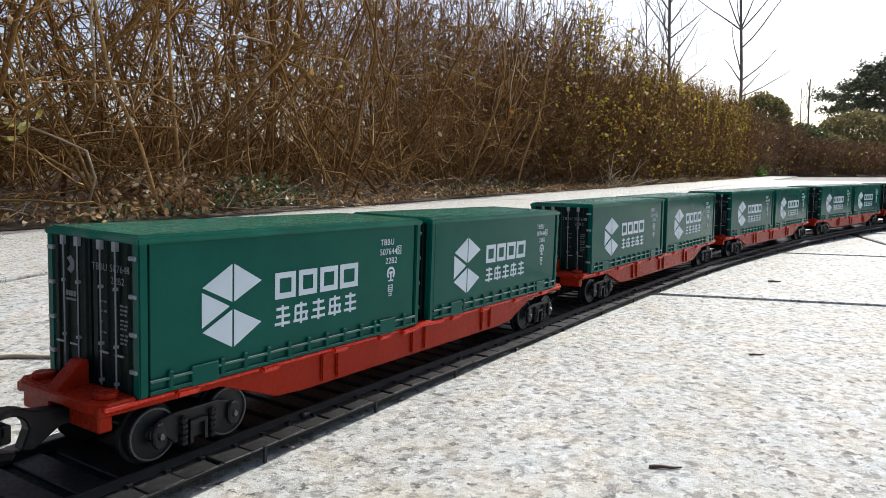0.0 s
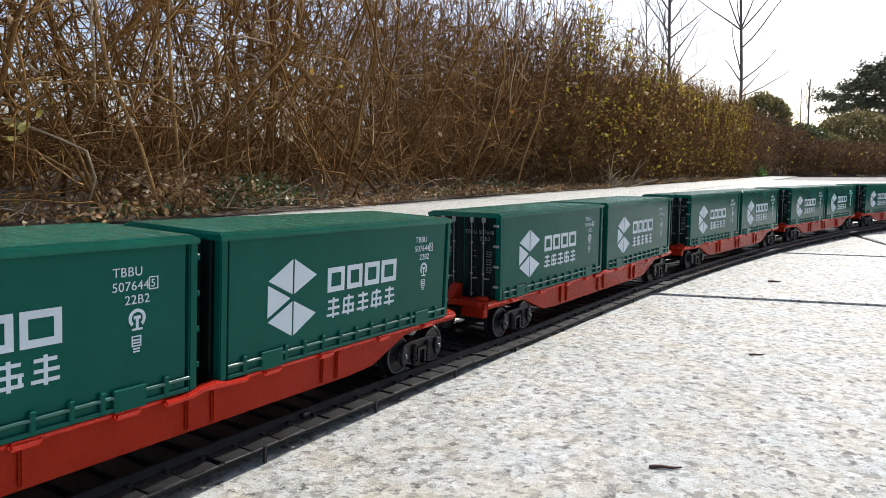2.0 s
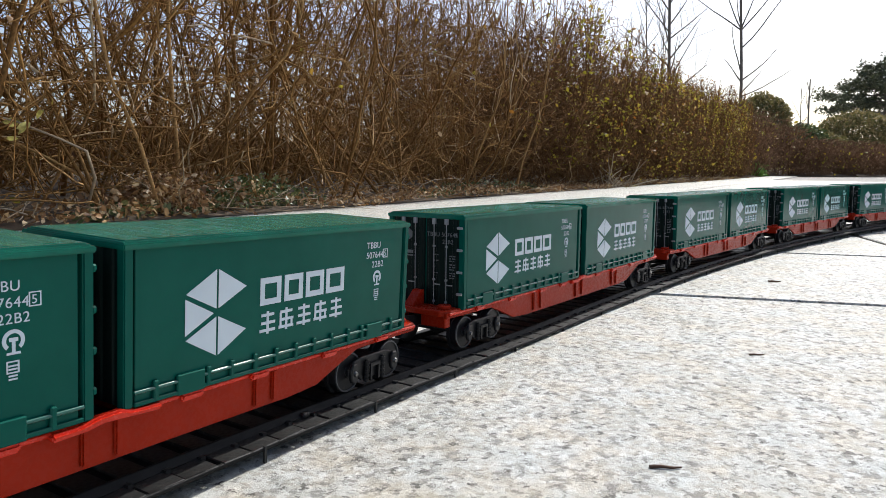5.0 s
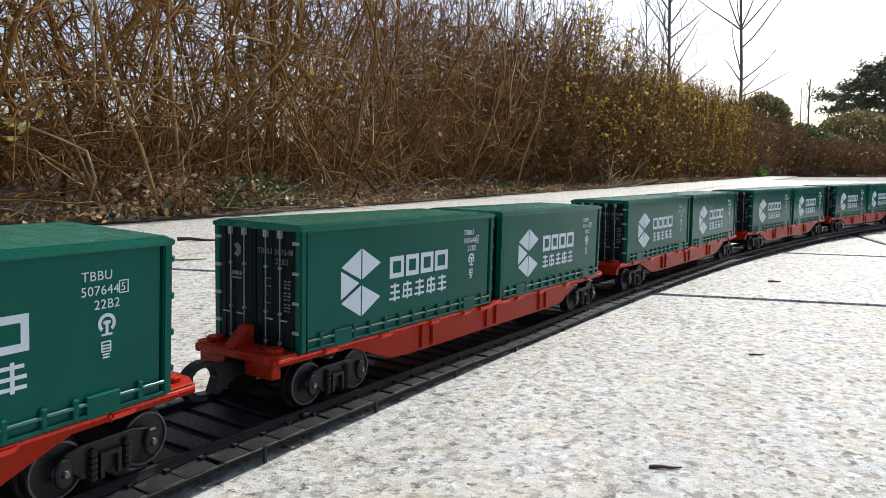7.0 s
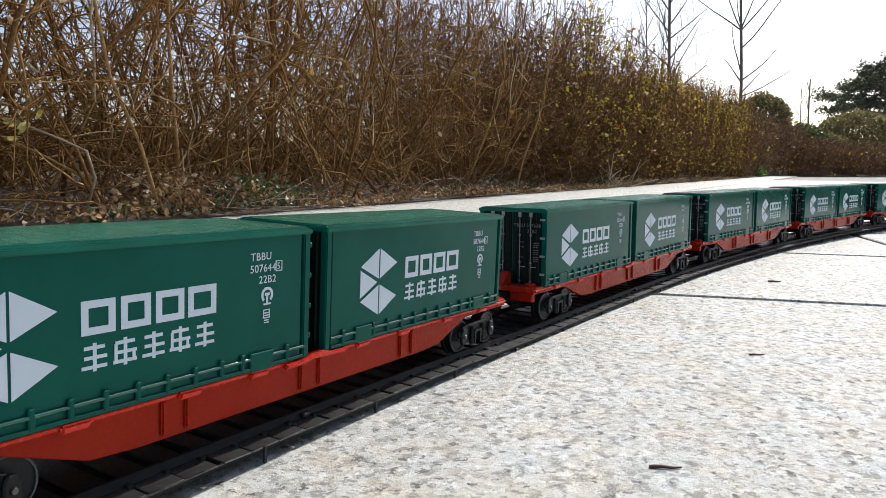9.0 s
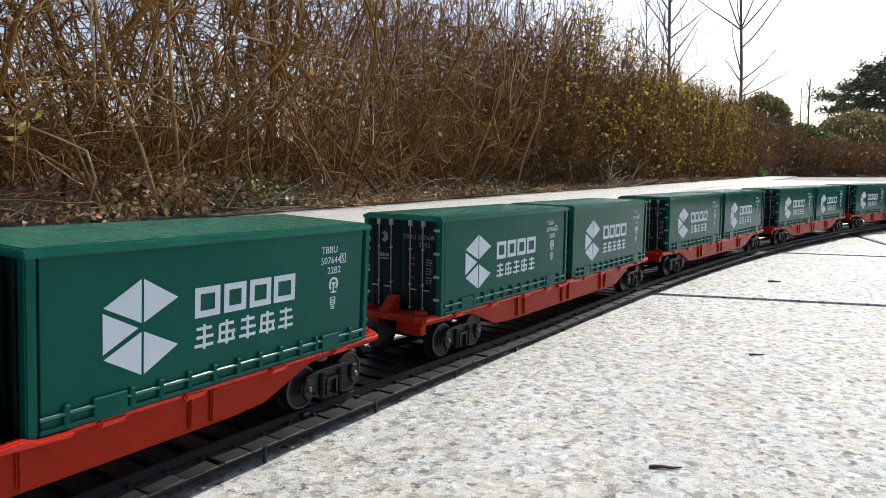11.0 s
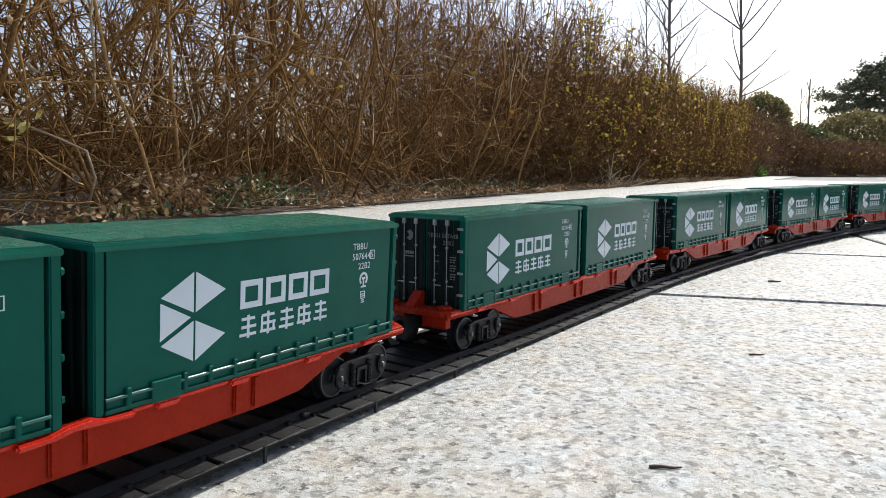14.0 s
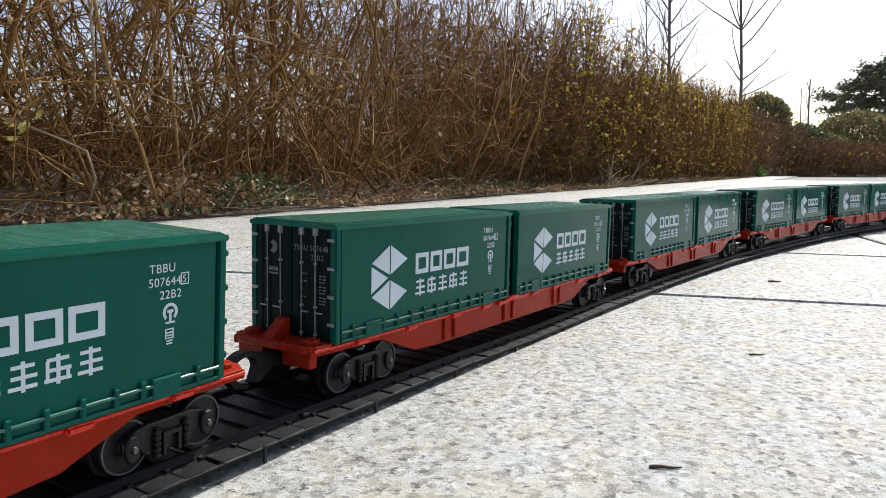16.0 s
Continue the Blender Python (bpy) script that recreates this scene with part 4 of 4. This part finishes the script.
# ---- trees and bushes behind the hedge ----
def make_bare_tree(x, y, height, r, spec, fine, label):
    """spec: rows of height on the trunk, heading in degrees, rise in degrees, length."""
    tr = new("bare_tree")
    tr.location = (x, y, -0.012)
    P = grow(np.zeros((1, 3)), np.array([[-0.048, 0, 1.0]]), np.array([height]), 14, 0.012, 0.0)
    thing_part("trunk", sticks(P, taper(1, 14, r * 0.58, 0.45), 10), TREE_BARK, tr, smooth=True)
    st, wy, ln = [], [], []
    for z, a, e, L in spec:
        f = min(z / height, 0.99) * 13
        j = int(f)
        st.append(P[0, j] + (P[0, j + 1] - P[0, j]) * (f - j))
        wy.append((math.cos(radians(a)) * math.cos(radians(e)), math.sin(radians(a)) * math.cos(radians(e)), math.sin(radians(e))))
        ln.append(L)
    B = grow(np.array(st), np.array(wy), np.array(ln), 8, 0.05, 0.035)
    thing_part("limbs", sticks(B, taper(len(B), 8, r * 0.24, 0.3), 6), TREE_BARK, tr, smooth=True)
    if fine:
        T, _ = shoots(B, fine, 0.2, 1.0, 0.45, (0.2, 0.7), 5, 0.08, 0.06)
        thing_part("twigs", sticks(T, taper(len(T), 5, r * 0.07, 0.5)), TREE_BARK, tr)
    tagged(tr, label, "tree", "bare trees behind the hedge")


make_bare_tree(5.66, 14.0, 5.6, 0.058, [(2.72, 178, 40, 1.5), (2.74, 160, 62, 1.2), (2.74, 20, 58, 1.3), (2.72, 5, 45, 1.5), (2.66, 80, 55, 1.2), (2.38, 2, 42, 2.0),
                                        (1.78, 10, 30, 0.9), (1.48, 4, 22, 1.1), (1.55, 15, 40, 0.6), (1.75, 175, 50, 0.55), (1.9, 170, 75, 0.9)], 0,
               "slender bare tree with a whorl of upswept branches")
make_bare_tree(3.37, 11.0, 4.2, 0.050, [(1.2 + 0.10 * k, (k * 137) % 360, 28 + (k * 17) % 32, 0.7 + 0.4 * ((k * 7) % 5) / 5) for k in range(28)], 4,
               "slender bare tree with many fine branches")
make_bare_tree(2.62, 9.3, 2.6, 0.020, [(0.8 + 0.10 * k, (k * 137) % 360, 45 + (k * 13) % 30, 0.55) for k in range(16)], 2, "thin bare sapling with fine twigs")
make_bare_tree(3.05, 10.2, 2.2, 0.016, [(0.7 + 0.09 * k, (k * 121) % 360, 48 + (k * 13) % 30, 0.55) for k in range(15)], 2, "thin bare sapling with fine twigs")
make_bare_tree(9.95, 20.0, 2.55, 0.055, [(1.7, 150, 70, 0.5), (2.0, 20, 60, 0.5), (2.2, 100, 70, 0.4)], 2, "short pollarded bare tree with stubby limbs")
make_bare_tree(9.72, 20.0, 2.3, 0.030, [(1.5, 170, 65, 0.6), (1.9, 10, 60, 0.5)], 2, "thin bare tree with upright twigs")


def make_bush(x, y, rx, rz, zc, n, size, material, label, name="evergreen_bush"):
    bs = new(name)
    bs.location = (x, y, -0.012)
    k = 26
    P = grow(RNG.normal(0, rx * 0.12, (k, 3)) * np.array([1, 1, 0]), np.stack([RNG.normal(0, 0.4, k), RNG.normal(0, 0.4, k), np.ones(k)], 1), np.full(k, zc + rz * 0.5), 6, 0.08, 0.02)
    thing_part("stems", sticks(P, taper(k, 6, 0.022, 0.3)), TREE_BARK, bs)
    d = RNG.normal(0, 1, (n, 3))
    d /= np.linalg.norm(d, axis=1, keepdims=True)
    rad = 1 - np.abs(RNG.normal(0, 0.16, n))
    lump = np.array([0.12 * noise.noise(Vector(q) * 2.3) + 0.06 * noise.noise(Vector(q) * 6.0) for q in d])
    q = d * (rad + lump)[:, None] * np.array([rx, rx, rz])
    q[:, 2] += zc
    q[:, 2] = np.maximum(q[:, 2], 0.03)
    thing_part("crown", leaves(q, size), material, bs)
    tagged(bs, label, "bush")


make_bush(7.73, 18.0, 0.66, 0.62, 1.32, 7000, (0.05, 0.10), LEAF_BUSH, "rounded evergreen bush behind the hedge")
make_bush(9.05, 18.6, 0.60, 0.42, 0.82, 4000, (0.06, 0.12), LEAF_IVY, "low variegated evergreen bush behind the hedge")
make_bush(12.9, 23.0, 1.15, 0.70, 1.26, 8000, (0.06, 0.12), LEAF_BUSH, "broad clipped evergreen bush behind the hedge")
make_bush(10.9, 21.0, 0.6, 0.35, 0.8, 2500, (0.06, 0.12), LEAF_BUSH, "low evergreen bush behind the hedge")


def make_cedar(x, y):
    cd = new("cedar_tree")
    cd.location = (x, y, -0.012)
    P = grow(np.zeros((1, 3)), np.array([[0.0, 0, 1.0]]), np.array([5.75]), 12, 0.015, 0.0)
    thing_part("trunk", sticks(P, taper(1, 12, 0.14, 0.30), 10), TREE_BARK, cd, smooth=True)
    st, wy, ln = [], [], []
    for k in range(46):
        z = 2.05 + 2.35 * (k / 46) + RNG.normal(0, 0.06)
        a = k * 2.399
        st.append((0, 0, z))
        wy.append((math.cos(a), math.sin(a), RNG.uniform(0.02, 0.35)))
        ln.append(3.1 * max(0.1, 1 - ((z - 2.0) / 2.7)) ** 0.6 * RNG.uniform(0.6, 1.15))
    B = grow(np.array(st), np.array(wy), np.array(ln), 8, 0.05, -0.02)
    thing_part("limbs", sticks(B, taper(len(B), 8, 0.04, 0.2), 5), TREE_BARK, cd)
    T, _ = shoots(B, 22, 0.25, 1.0, 0.55, (0.25, 0.6), 5, 0.1, -0.01)
    T[:, :, 2] = T[:, :1, 2] + (T[:, :, 2] - T[:, :1, 2]) * 0.6
    thing_part("twigs", sticks(T, taper(len(T), 5, 0.008, 0.4)), TREE_BARK, cd)
    i = RNG.integers(0, len(T), 22000)
    j = RNG.uniform(0, 3.99, 22000)
    a = j.astype(int)
    q = T[i, a] + (T[i, a + 1] - T[i, a]) * (j - a)[:, None] + RNG.normal(0, 1, (22000, 3)) * np.array([0.07, 0.07, 0.06])
    thing_part("needles", leaves(q, (0.07, 0.14), None, 0.4), NEEDLE, cd, "dark needle sprays in flat tiers")
    tagged(cd, "dark cedar tree with flat tiers of needle sprays", "tree")


make_cedar(17.95, 30.0)


# ---- loose bits on the paving ----
def make_bit(x, y, L, r, a, label, material=None):
    P = np.array([[[0, 0, r], [L * 0.35, L * 0.03, r * 1.2], [L * 0.7, -L * 0.04, r], [L, L * 0.05, r * 0.9]]])
    ob = new("dry_twig", big_mesh("dry_twig", *sticks(P, np.array([[r, r * 0.9, r * 0.7, r * 0.4]]), 6), material or BARK, True))
    ob.matrix_basis = pose(x, y, -0.35 * r, 0, 0, a)
    tagged(ob, label, "twig", "twigs lying on the paving")


DARK_BARK = island("dark_bark", [(0.0, (0.085, 0.042, 0.026)), (1.0, (0.14, 0.075, 0.045))])
make_bit(0.0595, 0.198, 0.009, 0.00055, -3, "short brown twig lying on the granite paving", DARK_BARK)
make_bit(0.141, 0.3255, 0.007, 0.0005, 2, "tiny dark twig lying on the granite paving", DARK_BARK)
make_bit(0.247, 0.545, 0.010, 0.0009, 4, "tiny dark twig lying on the granite paving", DARK_BARK)
make_bit(-0.290, 0.790, 0.045, 0.0022, -12, "dark stick lying on the paving beside the hedge", DARK_BARK)
make_bit(-0.265, 0.615, 0.060, 0.0012, 14, "thin dry stalk lying on the granite paving", STRAW)
make_bit(-0.20, 0.300, 0.050, 0.0011, 10, "thin dry stalk lying on the granite paving", STRAW)
make_bit(0.72, 3.12, 0.14, 0.006, 70, "pale dry stalk lying beside the hedge", STRAW)


def make_stalk_tuft():
    n = 26
    P = grow(np.column_stack([RNG.normal(0.735, 0.05, n), RNG.normal(3.17, 0.03, n), np.full(n, 0.004)]), np.column_stack([RNG.normal(0, 0.7, n), RNG.normal(0, 0.4, n), RNG.uniform(0.2, 1.2, n)]), RNG.uniform(0.05, 0.17, n), 5, 0.14, 0.0)
    P[:, :, 2] = np.maximum(P[:, :, 2], 0.004)
    ob = new("stalk_tuft", big_mesh("stalk_tuft", *sticks(P, taper(n, 5, 0.0026, 0.5), 4), STRAW))
    tagged(ob, "tuft of pale dry stalks beside the hedge", "dry plant")


make_stalk_tuft()

# ---- paving slabs ----
PA = radians(-13.5)
AX, BX = Vector((math.cos(PA), math.sin(PA))), Vector((-math.sin(PA), math.cos(PA)))
KERB_V = 0.36
A0, AS, B0, BS = 0.3087, 0.727, 0.5084, 0.2997


def clip_half(poly, n, c):
    """The part of a polygon where n . p >= c."""
    out = []
    for i, p in enumerate(poly):
        q = poly[(i + 1) % len(poly)]
        dp, dq = n.dot(p) - c, n.dot(q) - c
        if dp >= 0:
            out.append(p)
        if dp * dq < 0:
            out.append(p + (q - p) * (dp / (dp - dq)))
    return out


def slab_mesh(poly, centre):
    bm = bmesh.new()
    ch = 0.0012
    low = [bm.verts.new((*(p - centre), -0.02)) for p in poly]
    mid = [bm.verts.new((*(p - centre), -ch)) for p in poly]
    top = [bm.verts.new((*((p - centre) - (p - centre).normalized() * ch * 1.4), 0)) for p in poly]
    n = len(poly)
    for a, b in ((low, mid), (mid, top)):
        for i in range(n):
            bm.faces.new((a[i], a[(i + 1) % n], b[(i + 1) % n], b[i]))
    bm.faces.new(top)
    return mesh_of("paving_slab", bm, GRANITE)


def make_paving():
    pv = new("pavement")
    tagged(pv, "pale flamed granite slab paving with narrow dark joints", "paving", kind="structure")
    g = 0.0042
    nv = HN
    limit = nv.dot(HEDGE_P) + KERB_V + g
    shared = None
    rng = random.Random(5)
    for i in range(-5, 9):
        for j in range(-7, 26):
            a0, a1 = A0 + AS * (i - 1) + g, A0 + AS * i - g
            if j == -1:
                continue
            b0, b1 = B0 + BS * (j - (2 if j == 0 else 1)) + g, B0 + BS * j - g
            poly = [AX * a + BX * b for a, b in ((a0, b0), (a1, b0), (a1, b1), (a0, b1))]
            c = AX * ((a0 + a1) / 2) + BX * ((b0 + b1) / 2)
            if (c - Vector((1.2, 2.2))).length > 4.5:
                continue
            cut = clip_half(poly, nv, limit)
            if len(cut) < 3:
                continue
            if len(cut) == 4 and b1 - b0 < BS and all((p - q).length < 1e-6 for p, q in zip(cut, poly)):
                if shared is None:
                    shared = slab_mesh(poly, c)
                me = shared
            else:
                c = sum(cut, Vector((0, 0))) / len(cut)
                me = slab_mesh(cut, c)
            piece("paving_slab", me, pv, Matrix.Translation((c.x, c.y, -rng.uniform(0, 0.0006))))
    for k in range(-3, 12):
        u0, u1 = k * 0.9 + 0.35 + g, (k + 1) * 0.9 + 0.35 - g
        poly = [HEDGE_P + HD * u + HN * v for u, v in ((u0, 0.012), (u0, KERB_V - g), (u1, KERB_V - g), (u1, 0.012))]
        c = sum(poly, Vector((0, 0))) / 4
        piece("paving_slab", slab_mesh(poly, c), pv, Matrix.Translation((c.x, c.y, -rng.uniform(0, 0.0006))))
    disc = [Vector((1.2 + 4.1 * math.cos(k * math.pi / 24), 2.2 + 4.1 * math.sin(k * math.pi / 24))) for k in range(48)]
    bm = bmesh.new()
    bm.faces.new([bm.verts.new((p.x, p.y, -0.0035)) for p in clip_half(disc, nv, nv.dot(HEDGE_P) - 0.05)])
    ob = new("joint_bed", mesh_of("joint_bed", bm, SOIL))
    ob.parent = pv


make_paving()


# ---- what moves ----
RUN = [(0.0, -0.0756), (0.5, -0.1701), (1.0, -0.2647), (1.5, -0.3629), (2.0, -0.4737), (2.5, -0.5661), (3.0, -0.679), (3.5, -0.7755), (4.0, -0.8781), (4.2, -0.9239), (5.2, -1.127), (6.3, -1.3468), (6.5, -1.3835), (7.0, -1.4794), (7.5, -1.5829), (8.0, -1.6865), (8.5, -1.7802), (9.0, -1.8915), (9.2, -1.9304), (10.2, -2.124), (11.3, -2.3325), (11.5, -2.3706), (12.0, -2.4692), (12.5, -2.556), (13.0, -2.6573), (13.5, -2.7554), (14.0, -2.8494), (14.5, -2.9427), (15.0, -3.0401), (15.5, -3.1277), (16.0, -3.2239)]
SLACK = [0, -3.6, -1.7, -3.3, -1.2, -5.2, -3.6, -1.8, 1.3, -0.6, -0.4, 3.6, 4.1, 2.7, 1.8] + [1.8] * 8      # play in the couplers, millimetres
CLOSED = {7: -5.2, 8: -3.5}       # wagons that have run up on the next by the clip's last third
BOGIE_AT = 0.0297


def wagon_pose(s):
    """The wagon whose leading container begins at the arc length s: its two bogies stand on the line."""
    lt = LT * MM
    xa, ya, _, za, ca = line(s + BOGIE_AT)
    xb, yb, _, zb, cb = line(s + lt - BOGIE_AT)
    a = math.atan2(yb - ya, xb - xa)
    up = math.atan2(zb - za, math.hypot(xb - xa, yb - ya))
    return Matrix.Translation(((xa + xb) / 2, (ya + yb) / 2, (za + zb) / 2)) @ Matrix.Rotation(a, 4, 'Z') @ Matrix.Rotation(-up, 4, 'Y') @ Matrix.Rotation((ca + cb) / 2, 4, 'X')


def motions():
    lt = LT * MM
    tt, ss = [t for t, _ in RUN], [s for _, s in RUN]
    ticks = [k / FPS for k in range(16 * FPS + 1)]
    m1 = pose(-lt / 2 - 0.3 * MM, 0, DECK * MM)
    m2 = pose(-lt / 2 + (CL + GAP + 0.2) * MM, 0, DECK * MM)
    for n, w, c1, c2 in WAGONS:
        play = [np.interp(t, (9.2, 11.3), (SLACK[n + 1], CLOSED.get(n, SLACK[n + 1]))) for t, _ in RUN]
        rows = [(t, wagon_pose(s + (n * PITCH_MM + k) * MM)) for (t, s), k in zip(RUN, play)]
        walk(w, rows)
        walk(c1, [(t, m @ m1) for t, m in rows])
        walk(c2, [(t, m @ m2) for t, m in rows])
        for bogie in [o for o in w.children if o.name.startswith("bogie")]:
            for ws in [o for o in bogie.children if o.name.startswith("wheelset")]:
                at = ws.matrix_basis.translation.copy()
                walk(ws, [(t, Matrix.Translation(at) @ Matrix.Rotation((np.interp(t, tt, ss) - ss[0]) / (WHEEL_R * MM), 4, 'Y')) for t in ticks])


motions()
